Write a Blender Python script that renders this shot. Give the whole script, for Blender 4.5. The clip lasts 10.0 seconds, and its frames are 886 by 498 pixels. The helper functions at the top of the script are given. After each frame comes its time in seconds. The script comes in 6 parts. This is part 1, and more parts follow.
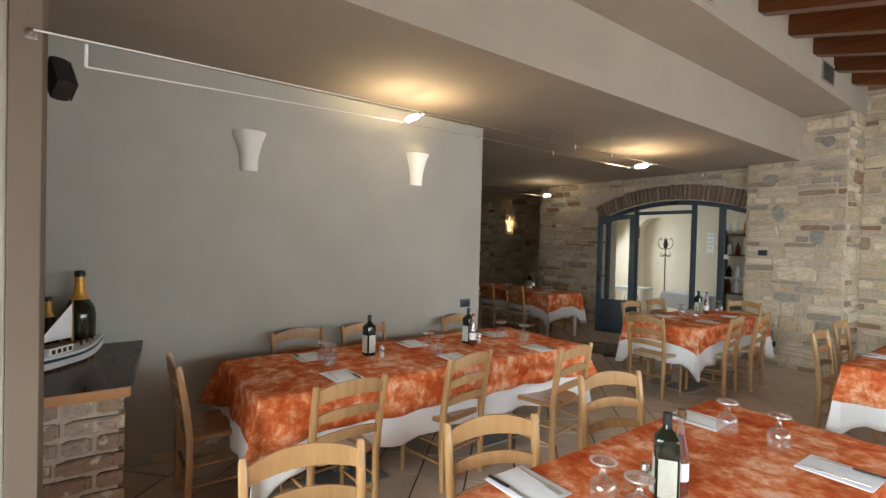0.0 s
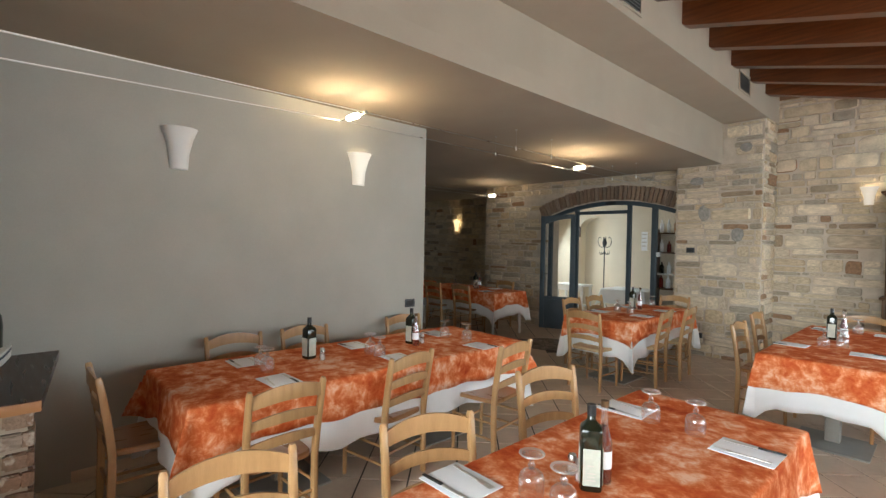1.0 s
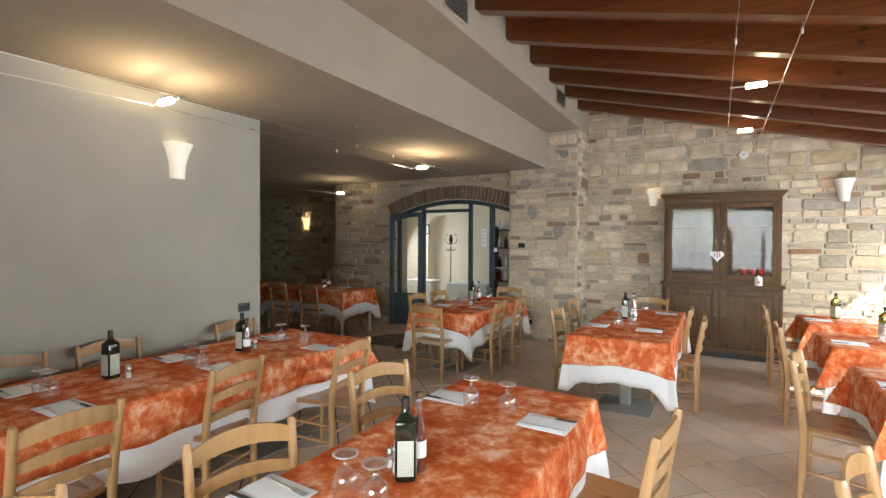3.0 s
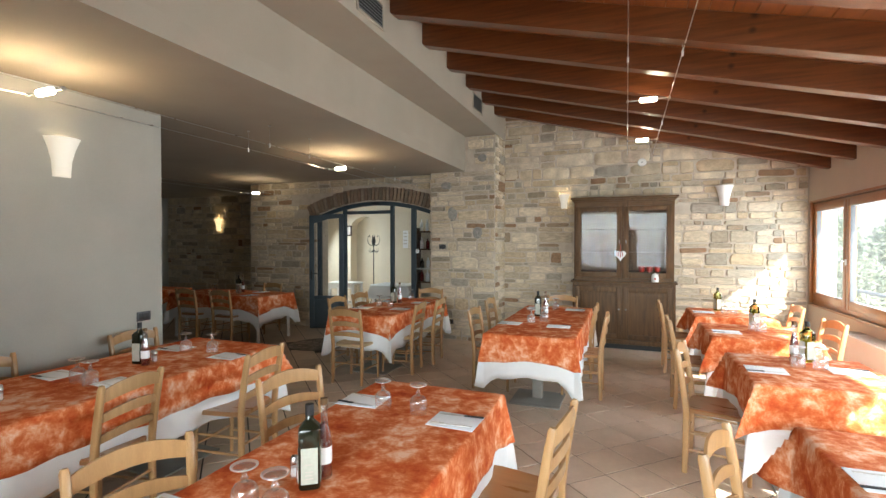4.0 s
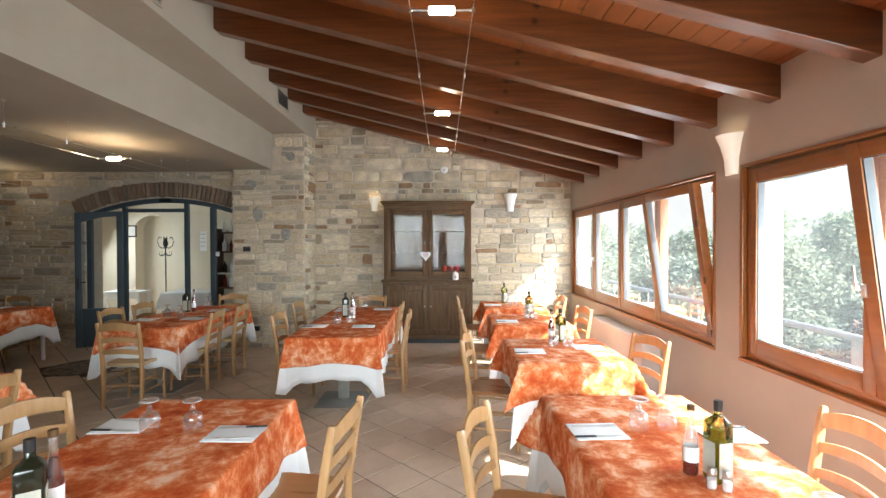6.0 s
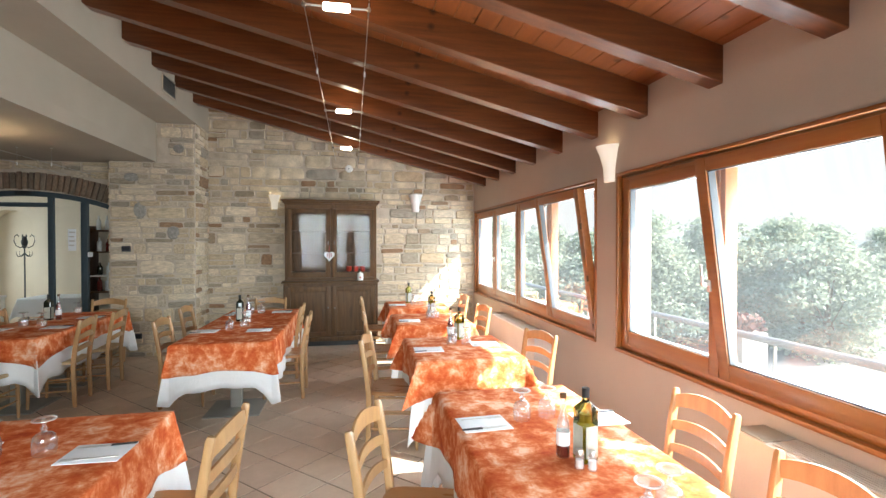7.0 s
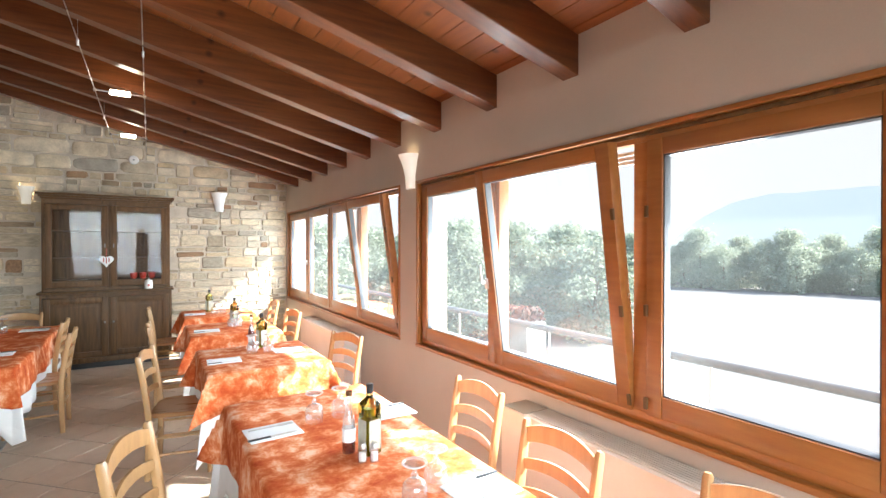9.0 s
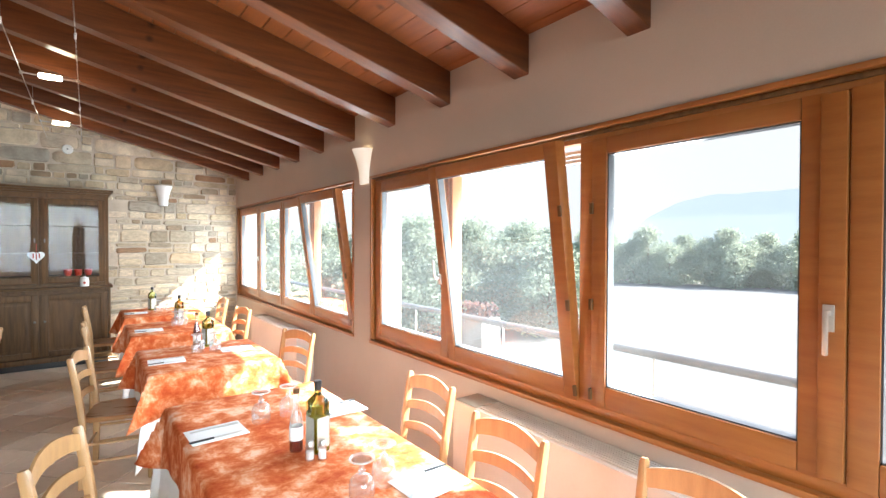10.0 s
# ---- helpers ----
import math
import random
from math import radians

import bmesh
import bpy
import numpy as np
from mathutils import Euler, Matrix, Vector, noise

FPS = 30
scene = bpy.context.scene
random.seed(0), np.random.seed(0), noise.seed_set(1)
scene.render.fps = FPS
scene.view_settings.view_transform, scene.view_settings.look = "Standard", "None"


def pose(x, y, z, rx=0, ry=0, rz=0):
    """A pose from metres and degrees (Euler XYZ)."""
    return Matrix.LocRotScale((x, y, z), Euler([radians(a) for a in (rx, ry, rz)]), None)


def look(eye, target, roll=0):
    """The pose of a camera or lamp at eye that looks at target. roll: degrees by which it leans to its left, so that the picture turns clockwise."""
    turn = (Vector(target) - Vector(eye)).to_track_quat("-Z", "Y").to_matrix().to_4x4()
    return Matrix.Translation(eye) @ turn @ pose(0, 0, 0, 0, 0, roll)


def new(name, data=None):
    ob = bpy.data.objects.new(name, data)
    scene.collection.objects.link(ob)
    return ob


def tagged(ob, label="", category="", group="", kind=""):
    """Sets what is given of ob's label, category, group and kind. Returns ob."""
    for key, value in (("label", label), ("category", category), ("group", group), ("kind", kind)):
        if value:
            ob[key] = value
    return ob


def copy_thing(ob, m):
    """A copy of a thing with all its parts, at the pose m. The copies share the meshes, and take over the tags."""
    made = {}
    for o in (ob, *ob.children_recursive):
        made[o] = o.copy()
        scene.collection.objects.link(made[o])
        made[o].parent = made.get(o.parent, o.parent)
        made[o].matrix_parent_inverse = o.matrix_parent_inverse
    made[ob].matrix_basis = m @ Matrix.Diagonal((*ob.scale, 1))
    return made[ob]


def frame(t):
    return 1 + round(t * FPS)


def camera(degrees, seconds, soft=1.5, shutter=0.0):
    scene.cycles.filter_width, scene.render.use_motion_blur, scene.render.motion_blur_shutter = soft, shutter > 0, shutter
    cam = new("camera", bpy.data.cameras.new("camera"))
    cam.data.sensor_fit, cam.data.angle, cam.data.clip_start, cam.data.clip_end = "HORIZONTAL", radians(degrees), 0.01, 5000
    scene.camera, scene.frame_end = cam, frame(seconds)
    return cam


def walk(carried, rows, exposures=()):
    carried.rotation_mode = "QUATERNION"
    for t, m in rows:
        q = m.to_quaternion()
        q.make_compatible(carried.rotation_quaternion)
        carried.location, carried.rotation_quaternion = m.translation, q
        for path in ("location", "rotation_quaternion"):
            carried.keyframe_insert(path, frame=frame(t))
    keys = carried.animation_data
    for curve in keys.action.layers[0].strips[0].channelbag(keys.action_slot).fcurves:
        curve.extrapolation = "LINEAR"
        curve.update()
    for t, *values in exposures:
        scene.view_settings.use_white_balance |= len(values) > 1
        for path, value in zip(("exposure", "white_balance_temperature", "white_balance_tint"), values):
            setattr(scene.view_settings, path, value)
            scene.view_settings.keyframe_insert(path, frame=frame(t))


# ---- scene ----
cam = camera(86.4, 10.0, 1.45)
PATH = [
    (0, (0.206, 0.067, 1.626), (-1.399, 1.26, 1.593), 1.5),
    (0.5, (0.229, 0.086, 1.629), (-1.32, 1.35, 1.598), 1.4),
    (1, (0.254, 0.112, 1.63), (-1.217, 1.467, 1.601), 1.1),
    (1.5, (0.276, 0.142, 1.631), (-1.101, 1.592, 1.599), 0.8),
    (2, (0.306, 0.178, 1.627), (-0.962, 1.725, 1.598), 0.6),
    (2.5, (0.335, 0.207, 1.628), (-0.802, 1.852, 1.598), 0.5),
    (4, (0.462, 0.227, 1.65), (-0.264, 2.09, 1.623), -0.0),
    (4.5, (0.509, 0.228, 1.651), (-0.047, 2.15, 1.628), -0.1),
    (5, (0.56, 0.229, 1.652), (0.191, 2.195, 1.629), -0.2),
    (5.5, (0.604, 0.22, 1.653), (0.419, 2.211, 1.631), -0.2),
    (7, (0.74, 0.181, 1.656), (1.116, 2.145, 1.633), 0.0),
    (7.5, (0.77, 0.155, 1.657), (1.329, 2.076, 1.643), 0.3),
    (8, (0.8, 0.125, 1.661), (1.539, 1.983, 1.654), 0.4),
    (8.5, (0.844, 0.095, 1.662), (1.752, 1.877, 1.653), 0.2),
    (9, (0.873, 0.073, 1.658), (1.929, 1.771, 1.646), 0.0),
    (9.5, (0.896, 0.055, 1.655), (2.056, 1.684, 1.633), 0.2),
    (10, (0.9, 0.051, 1.651), (2.102, 1.649, 1.626), 0.2),
]
walk(cam, [(t, look(eye, target, roll)) for t, eye, target, roll in PATH],
     [(0, 2.74, 6120, 3), (4, 2.68, 6100, 2), (7, 2.60, 6000, 2), (10, 2.66, 5900, 2)])

# ---- world, sun, exposure ----
SUN = Vector((1.1, -0.8, 1.0)).normalized()
world = bpy.data.worlds.new("world")
scene.world = world
world.use_nodes = True
sky = world.node_tree.nodes.new("ShaderNodeTexSky")
sky.sky_type, sky.sun_disc = "NISHITA", False
sky.sun_elevation, sky.sun_rotation = math.asin(SUN.z), math.atan2(SUN.x, SUN.y)
sky.air_density, sky.dust_density = 1.0, 2.0
background = world.node_tree.nodes["Background"]
background.inputs["Strength"].default_value = 0.15
world.node_tree.links.new(sky.outputs[0], background.inputs["Color"])
sun = new("sun", bpy.data.lights.new("sun", "SUN"))
sun.data.energy, sun.data.angle, sun.data.color = 4.5, radians(0.6), (1.0, 0.97, 0.94)
sun.matrix_world = look(SUN * 30, (0, 0, 0))


def window_light(name, x, y0, y1, z0, z1, power, toward, rise=-0.7):
    """Sky light in a window's opening."""
    ob = new(name, bpy.data.lights.new(name, "AREA"))
    ob.data.shape, ob.data.size, ob.data.size_y = "RECTANGLE", abs(y1 - y0), abs(z1 - z0)
    ob.data.energy, ob.data.color = power, (0.88, 0.95, 1.0)
    ob.matrix_world = look((x, (y0 + y1) / 2, (z0 + z1) / 2), (x + toward, (y0 + y1) / 2, (z0 + z1) / 2 + rise * abs(toward)))
    return ob


# ---- materials ----
def material(name, c0, c1, rough=0.6, scale=6.0, fine=60.0, bump=0.1, metal=0.0, stretch=(1, 1, 1), per_object=0.0, island=0.0, gloss=0.5):
    """Two colours mixed by coarse and fine noise, with a little relief and an uneven gloss."""
    m = bpy.data.materials.new(name)
    m.use_nodes = True
    n, l = m.node_tree.nodes, m.node_tree.links
    b = n["Principled BSDF"]
    b.inputs["Metallic"].default_value = metal
    b.inputs["Specular IOR Level"].default_value = gloss
    tc, mp = n.new("ShaderNodeTexCoord"), n.new("ShaderNodeMapping")
    mp.inputs["Scale"].default_value = stretch
    l.new(tc.outputs["Object"], mp.inputs["Vector"])
    a, f = n.new("ShaderNodeTexNoise"), n.new("ShaderNodeTexNoise")
    a.inputs["Scale"].default_value, a.inputs["Detail"].default_value = scale, 5.0
    f.inputs["Scale"].default_value, f.inputs["Detail"].default_value = fine, 3.0
    info = n.new("ShaderNodeObjectInfo")
    off = n.new("ShaderNodeVectorMath")
    off.operation = "MULTIPLY_ADD"
    comb = n.new("ShaderNodeCombineXYZ")
    for k in range(3):
        l.new(info.outputs["Random"], comb.inputs[k])
    off.inputs[1].default_value = (37.0, 23.0, 51.0)
    l.new(comb.outputs[0], off.inputs[0])
    l.new(mp.outputs[0], off.inputs[2])
    l.new(off.outputs[0], a.inputs["Vector"])
    l.new(off.outputs[0], f.inputs["Vector"])
    add = n.new("ShaderNodeMath")
    add.operation = "MULTIPLY_ADD"
    add.inputs[1].default_value = 0.35
    l.new(f.outputs["Fac"], add.inputs[0])
    l.new(a.outputs["Fac"], add.inputs[2])
    rng = n.new("ShaderNodeMapRange")
    rng.inputs["From Min"].default_value, rng.inputs["From Max"].default_value = 0.42, 0.92
    l.new(add.outputs[0], rng.inputs["Value"])
    mix = n.new("ShaderNodeMix")
    mix.data_type = "RGBA"
    mix.inputs["A"].default_value, mix.inputs["B"].default_value = (*c0, 1), (*c1, 1)
    l.new(rng.outputs[0], mix.inputs["Factor"])
    colour = mix.outputs["Result"]
    for amount, source in ((per_object, info.outputs["Random"]), (island, None)):
        if amount:
            if source is None:
                source = n.new("ShaderNodeNewGeometry").outputs["Random Per Island"]
            hsv, vr = n.new("ShaderNodeHueSaturation"), n.new("ShaderNodeMapRange")
            vr.inputs["To Min"].default_value, vr.inputs["To Max"].default_value = 1 - amount, 1 + amount
            l.new(source, vr.inputs["Value"])
            l.new(vr.outputs[0], hsv.inputs["Value"])
            l.new(colour, hsv.inputs["Color"])
            colour = hsv.outputs[0]
    l.new(colour, b.inputs["Base Color"])
    rr = n.new("ShaderNodeMapRange")
    rr.inputs["To Min"].default_value, rr.inputs["To Max"].default_value = max(rough - 0.1, 0.02), min(rough + 0.1, 1)
    l.new(a.outputs["Fac"], rr.inputs["Value"])
    l.new(rr.outputs[0], b.inputs["Roughness"])
    if bump:
        bp = n.new("ShaderNodeBump")
        bp.inputs["Strength"].default_value, bp.inputs["Distance"].default_value = bump, 0.01
        l.new(add.outputs[0], bp.inputs["Height"])
        l.new(bp.outputs[0], b.inputs["Normal"])
    return m


def ramp_stops(node, stops):
    el = node.color_ramp.elements
    while len(el) < len(stops):
        el.new(0.5)
    for e, (p, c) in zip(el, stops):
        e.position, e.color = p, (*c, 1)


def stone_material(name, stops, bump=0.6, joined=False):
    """Each stone takes its own tint from a ramp, with sandy grain and darker veins."""
    m = material(name, (0.55, 0.55, 0.55), (1, 1, 1), rough=0.85, scale=5, fine=45, bump=bump, gloss=0.25)
    n, l = m.node_tree.nodes, m.node_tree.links
    b = n["Principled BSDF"]
    info, ramp, mix = n.new("ShaderNodeObjectInfo"), n.new("ShaderNodeValToRGB"), n.new("ShaderNodeMix")
    ramp_stops(ramp, stops)
    l.new(n.new("ShaderNodeNewGeometry").outputs["Random Per Island"] if joined else info.outputs["Random"], ramp.inputs[0])
    mix.data_type, mix.blend_type = "RGBA", "MULTIPLY"
    mix.inputs["Factor"].default_value = 1.0
    old = b.inputs["Base Color"].links[0].from_socket
    l.new(ramp.outputs[0], mix.inputs["A"])
    l.new(old, mix.inputs["B"])
    l.new(mix.outputs["Result"], b.inputs["Base Color"])
    return m


def cloth_material(name, stops, scale=7.0, bump=0.12, fine=900.0):
    """Batik-dyed cloth: clouds of dye of two sizes, and a weave."""
    m = bpy.data.materials.new(name)
    m.use_nodes = True
    n, l = m.node_tree.nodes, m.node_tree.links
    b = n["Principled BSDF"]
    b.inputs["Roughness"].default_value = 0.75
    b.inputs["Specular IOR Level"].default_value = 0.08
    tc = n.new("ShaderNodeTexCoord")
    info, sep = n.new("ShaderNodeObjectInfo"), n.new("ShaderNodeVectorMath")
    sep.operation = "ADD"
    l.new(tc.outputs["Object"], sep.inputs[0])
    l.new(info.outputs["Location"], sep.inputs[1])
    a, c, w = n.new("ShaderNodeTexNoise"), n.new("ShaderNodeTexNoise"), n.new("ShaderNodeTexNoise")
    a.inputs["Scale"].default_value, a.inputs["Detail"].default_value, a.inputs["Roughness"].default_value = scale, 8.0, 0.70
    a.inputs["Distortion"].default_value = 0.25
    c.inputs["Scale"].default_value, c.inputs["Detail"].default_value = scale * 0.3, 2.0
    w.inputs["Scale"].default_value = fine
    for node in (a, c, w):
        l.new(sep.outputs[0], node.inputs["Vector"])
    add = n.new("ShaderNodeMath")
    add.operation = "MULTIPLY_ADD"
    add.inputs[1].default_value = 0.5
    l.new(c.outputs["Fac"], add.inputs[0])
    l.new(a.outputs["Fac"], add.inputs[2])
    ramp = n.new("ShaderNodeValToRGB")
    ramp_stops(ramp, stops)
    l.new(add.outputs[0], ramp.inputs[0])
    l.new(ramp.outputs[0], b.inputs["Base Color"])
    bp = n.new("ShaderNodeBump")
    bp.inputs["Strength"].default_value, bp.inputs["Distance"].default_value = bump, 0.002
    l.new(w.outputs["Fac"], bp.inputs["Height"])
    crease, soft = n.new("ShaderNodeTexNoise"), n.new("ShaderNodeBump")
    crease.inputs["Scale"].default_value, crease.inputs["Detail"].default_value, crease.inputs["Distortion"].default_value = 5.5, 2.0, 1.6
    soft.inputs["Strength"].default_value, soft.inputs["Distance"].default_value = 0.22, 0.02
    l.new(sep.outputs[0], crease.inputs["Vector"])
    l.new(crease.outputs["Fac"], soft.inputs["Height"])
    l.new(soft.outputs[0], bp.inputs["Normal"])
    l.new(bp.outputs[0], b.inputs["Normal"])
    return m


def wood_material(name, c0, c1, rough=0.4, grain=(1.2, 14, 14), scale=3.0, per_object=0.1, coat=0.0, knots=0.0):
    m = material(name, c0, c1, rough=rough, scale=scale, fine=40, bump=0.06, stretch=grain, per_object=per_object)
    b = m.node_tree.nodes["Principled BSDF"]
    b.inputs["Coat Weight"].default_value, b.inputs["Coat Roughness"].default_value = coat, 0.2
    if knots:
        n, l = m.node_tree.nodes, m.node_tree.links
        tc, v, r, mix = n.new("ShaderNodeTexCoord"), n.new("ShaderNodeTexVoronoi"), n.new("ShaderNodeMapRange"), n.new("ShaderNodeMix")
        v.inputs["Scale"].default_value = 2.6
        l.new(tc.outputs["Object"], v.inputs["Vector"])
        r.inputs["From Min"].default_value, r.inputs["From Max"].default_value = 0.03, 0.09
        r.inputs["To Min"].default_value, r.inputs["To Max"].default_value = knots, 1.0
        l.new(v.outputs["Distance"], r.inputs["Value"])
        mix.data_type, mix.blend_type = "RGBA", "MULTIPLY"
        mix.inputs["Factor"].default_value = 1.0
        old = b.inputs["Base Color"].links[0].from_socket
        l.new(old, mix.inputs["A"])
        l.new(r.outputs[0], mix.inputs["B"])
        l.new(mix.outputs["Result"], b.inputs["Base Color"])
    return m


def glass_material(name, colour=(1, 1, 1), rough=0.0, ior=1.45):
    m = bpy.data.materials.new(name)
    m.use_nodes = True
    b = m.node_tree.nodes["Principled BSDF"]
    b.inputs["Base Color"].default_value = (*colour, 1)
    b.inputs["Transmission Weight"].default_value, b.inputs["Roughness"].default_value, b.inputs["IOR"].default_value = 1.0, rough, ior
    return m


def pane_material(name, reflect=0.08, veil=0.0, slant=0.8):
    """Thin window glass: clear, with a mirror share that rises at a slant."""
    m = bpy.data.materials.new(name)
    m.use_nodes = True
    n, l = m.node_tree.nodes, m.node_tree.links
    n.remove(n["Principled BSDF"])
    t, g, mix, fr, mr = n.new("ShaderNodeBsdfTransparent"), n.new("ShaderNodeBsdfGlossy"), n.new("ShaderNodeMixShader"), n.new("ShaderNodeLayerWeight"), n.new("ShaderNodeMapRange")
    g.inputs["Roughness"].default_value = 0.01
    fr.inputs["Blend"].default_value = 0.25
    mr.inputs["To Min"].default_value, mr.inputs["To Max"].default_value = reflect, slant
    l.new(fr.outputs["Facing"], mr.inputs["Value"])
    l.new(mr.outputs[0], mix.inputs[0])
    l.new(t.outputs[0], mix.inputs[1])
    l.new(g.outputs[0], mix.inputs[2])
    out = mix.outputs[0]
    # Milky layer imitates glare over the panes and bright rims on glassware.
    if veil:
        film, mix2 = n.new("ShaderNodeBsdfTranslucent"), n.new("ShaderNodeMixShader")
        film.inputs["Color"].default_value = (0.9, 0.9, 0.88, 1)
        mix2.inputs[0].default_value = veil
        l.new(out, mix2.inputs[1])
        l.new(film.outputs[0], mix2.inputs[2])
        out = mix2.outputs[0]
    l.new(out, n["Material Output"].inputs["Surface"])
    return m


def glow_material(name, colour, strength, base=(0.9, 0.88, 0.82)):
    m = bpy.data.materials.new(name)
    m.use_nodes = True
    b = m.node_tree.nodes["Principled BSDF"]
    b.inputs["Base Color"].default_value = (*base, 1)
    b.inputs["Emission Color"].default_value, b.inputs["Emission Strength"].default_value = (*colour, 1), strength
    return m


GREY = material("grey_plaster", (0.40, 0.384, 0.335), (0.46, 0.444, 0.39), rough=0.8, scale=2.2, fine=120, bump=0.04, gloss=0.3)
CREAM = material("cream_plaster", (0.345, 0.296, 0.232), (0.39, 0.336, 0.266), rough=0.85, scale=2.0, fine=120, bump=0.04, gloss=0.3)
ROSE = material("rose_plaster", (0.49, 0.42, 0.355), (0.545, 0.47, 0.40), rough=0.85, scale=1.8, fine=120, bump=0.05, gloss=0.3)
WHITE = material("white_plaster", (0.74, 0.72, 0.68), (0.80, 0.78, 0.74), rough=0.85, scale=2.0, fine=120, bump=0.04, gloss=0.3)
MORTAR = material("mortar", (0.48, 0.41, 0.32), (0.64, 0.56, 0.46), rough=0.95, scale=8, fine=70, bump=0.8, gloss=0.2)
SANDSTONE = [(0.0, (0.77, 0.64, 0.43)), (0.16, (0.93, 0.81, 0.62)), (0.32, (0.69, 0.57, 0.39)), (0.46, (0.89, 0.76, 0.58)), (0.6, (0.62, 0.53, 0.40)), (0.74, (0.73, 0.57, 0.36)), (0.86, (0.48, 0.43, 0.35)), (0.94, (0.44, 0.36, 0.25)), (0.98, (0.44, 0.27, 0.16)), (1.0, (0.38, 0.24, 0.14))]
STONE = stone_material("sandstone", SANDSTONE)
STONE_FAR = stone_material("sandstone_far", SANDSTONE, joined=True)
BRICK = stone_material("old_brick", [(0.0, (0.30, 0.20, 0.14)), (0.4, (0.36, 0.26, 0.18)), (0.7, (0.25, 0.19, 0.14)), (1.0, (0.42, 0.32, 0.24))])
PALE_BRICK = stone_material("limed_brick", [(0.0, (0.46, 0.34, 0.25)), (0.3, (0.58, 0.48, 0.38)), (0.5, (0.40, 0.26, 0.18)), (0.75, (0.50, 0.37, 0.27)), (0.92, (0.62, 0.54, 0.45)), (1.0, (0.30, 0.25, 0.22))])
lime_nodes, lime_links = PALE_BRICK.node_tree.nodes, PALE_BRICK.node_tree.links
lime_noise, lime_range, lime_mix = lime_nodes.new("ShaderNodeTexNoise"), lime_nodes.new("ShaderNodeMapRange"), lime_nodes.new("ShaderNodeMix")
lime_noise.inputs["Scale"].default_value, lime_noise.inputs["Detail"].default_value = 17.0, 5.0
lime_links.new(lime_nodes.new("ShaderNodeNewGeometry").outputs["Position"], lime_noise.inputs["Vector"])
lime_range.inputs["From Min"].default_value, lime_range.inputs["From Max"].default_value = 0.56, 0.64
lime_links.new(lime_noise.outputs["Fac"], lime_range.inputs["Value"])
lime_mix.data_type = "RGBA"
lime_mix.inputs["B"].default_value = (0.66, 0.61, 0.53, 1)
lime_body = lime_nodes["Principled BSDF"].inputs["Base Color"]
lime_links.new(lime_range.outputs[0], lime_mix.inputs["Factor"])
lime_links.new(lime_body.links[0].from_socket, lime_mix.inputs["A"])
lime_links.new(lime_mix.outputs["Result"], lime_body)
TILE = material("floor_tile", (0.555, 0.425, 0.31), (0.685, 0.55, 0.42), rough=0.38, scale=4, fine=30, bump=0.05, per_object=0.05, gloss=0.45)
TILE_FAR = material("floor_tile_far", (0.555, 0.425, 0.31), (0.685, 0.55, 0.42), rough=0.38, scale=4, fine=30, bump=0.05, island=0.05, gloss=0.45)
GROUT = material("grout", (0.06, 0.05, 0.042), (0.09, 0.08, 0.07), rough=0.95, scale=10, fine=80, bump=0.3)
BEAM = wood_material("stained_beam", (0.070, 0.0195, 0.0050), (0.165, 0.051, 0.0125), rough=0.36, grain=(0.7, 11, 11), per_object=0.12, coat=0.25, knots=0.18)
PLANK = wood_material("ceiling_plank", (0.185, 0.050, 0.0115), (0.275, 0.084, 0.020), rough=0.45, grain=(9, 0.8, 9), per_object=0.0, knots=0.4)
FRAME = wood_material("window_wood", (0.265, 0.090, 0.019), (0.35, 0.134, 0.031), rough=0.36, grain=(10, 1.0, 10), per_object=0.08, coat=0.3)
BEECH = wood_material("beech", (0.36, 0.20, 0.082), (0.485, 0.29, 0.124), rough=0.38, grain=(10, 10, 1.2), per_object=0.1, coat=0.3)
SEATWOOD = wood_material("seat_wood", (0.31, 0.155, 0.062), (0.37, 0.195, 0.082), rough=0.3, grain=(10, 1.2, 10), per_object=0.15, coat=0.2)
RUSH = material("rush", (0.42, 0.30, 0.16), (0.58, 0.45, 0.26), rough=0.8, scale=5, fine=90, bump=0.5, stretch=(2, 20, 2))
WALNUT = wood_material("walnut", (0.060, 0.031, 0.0125), (0.158, 0.084, 0.034), rough=0.45, grain=(12, 12, 1.0), per_object=0.1, coat=0.0)
WALNUT.node_tree.nodes["Principled BSDF"].inputs["Specular IOR Level"].default_value = 0.25
DARKWOOD = wood_material("dark_top", (0.040, 0.016, 0.009), (0.070, 0.028, 0.015), rough=0.3, grain=(1.0, 12, 12), coat=0.0)
DARKWOOD.node_tree.nodes["Principled BSDF"].inputs["Specular IOR Level"].default_value = 0.25
OAKEDGE = wood_material("oak_edge", (0.36, 0.16, 0.05), (0.46, 0.22, 0.08), rough=0.4, grain=(12, 1.0, 12))
CLOTH = cloth_material("batik_cloth", [(0.49, (0.38, 0.042, 0.013)), (0.61, (0.55, 0.098, 0.026)), (0.71, (0.63, 0.150, 0.045)), (0.80, (0.76, 0.28, 0.125)), (0.92, (0.88, 0.57, 0.40))], scale=12.0)
LINEN = cloth_material("white_cloth", [(0.4, (0.82, 0.83, 0.83)), (0.9, (0.88, 0.89, 0.89))], bump=0.3)
PAPER = material("napkin_paper", (0.88, 0.90, 0.91), (0.92, 0.93, 0.94), rough=0.9, scale=30, fine=300, bump=0.1)
STEEL = material("steel", (0.45, 0.45, 0.44), (0.60, 0.60, 0.58), rough=0.3, scale=20, fine=200, bump=0.02, metal=1.0)
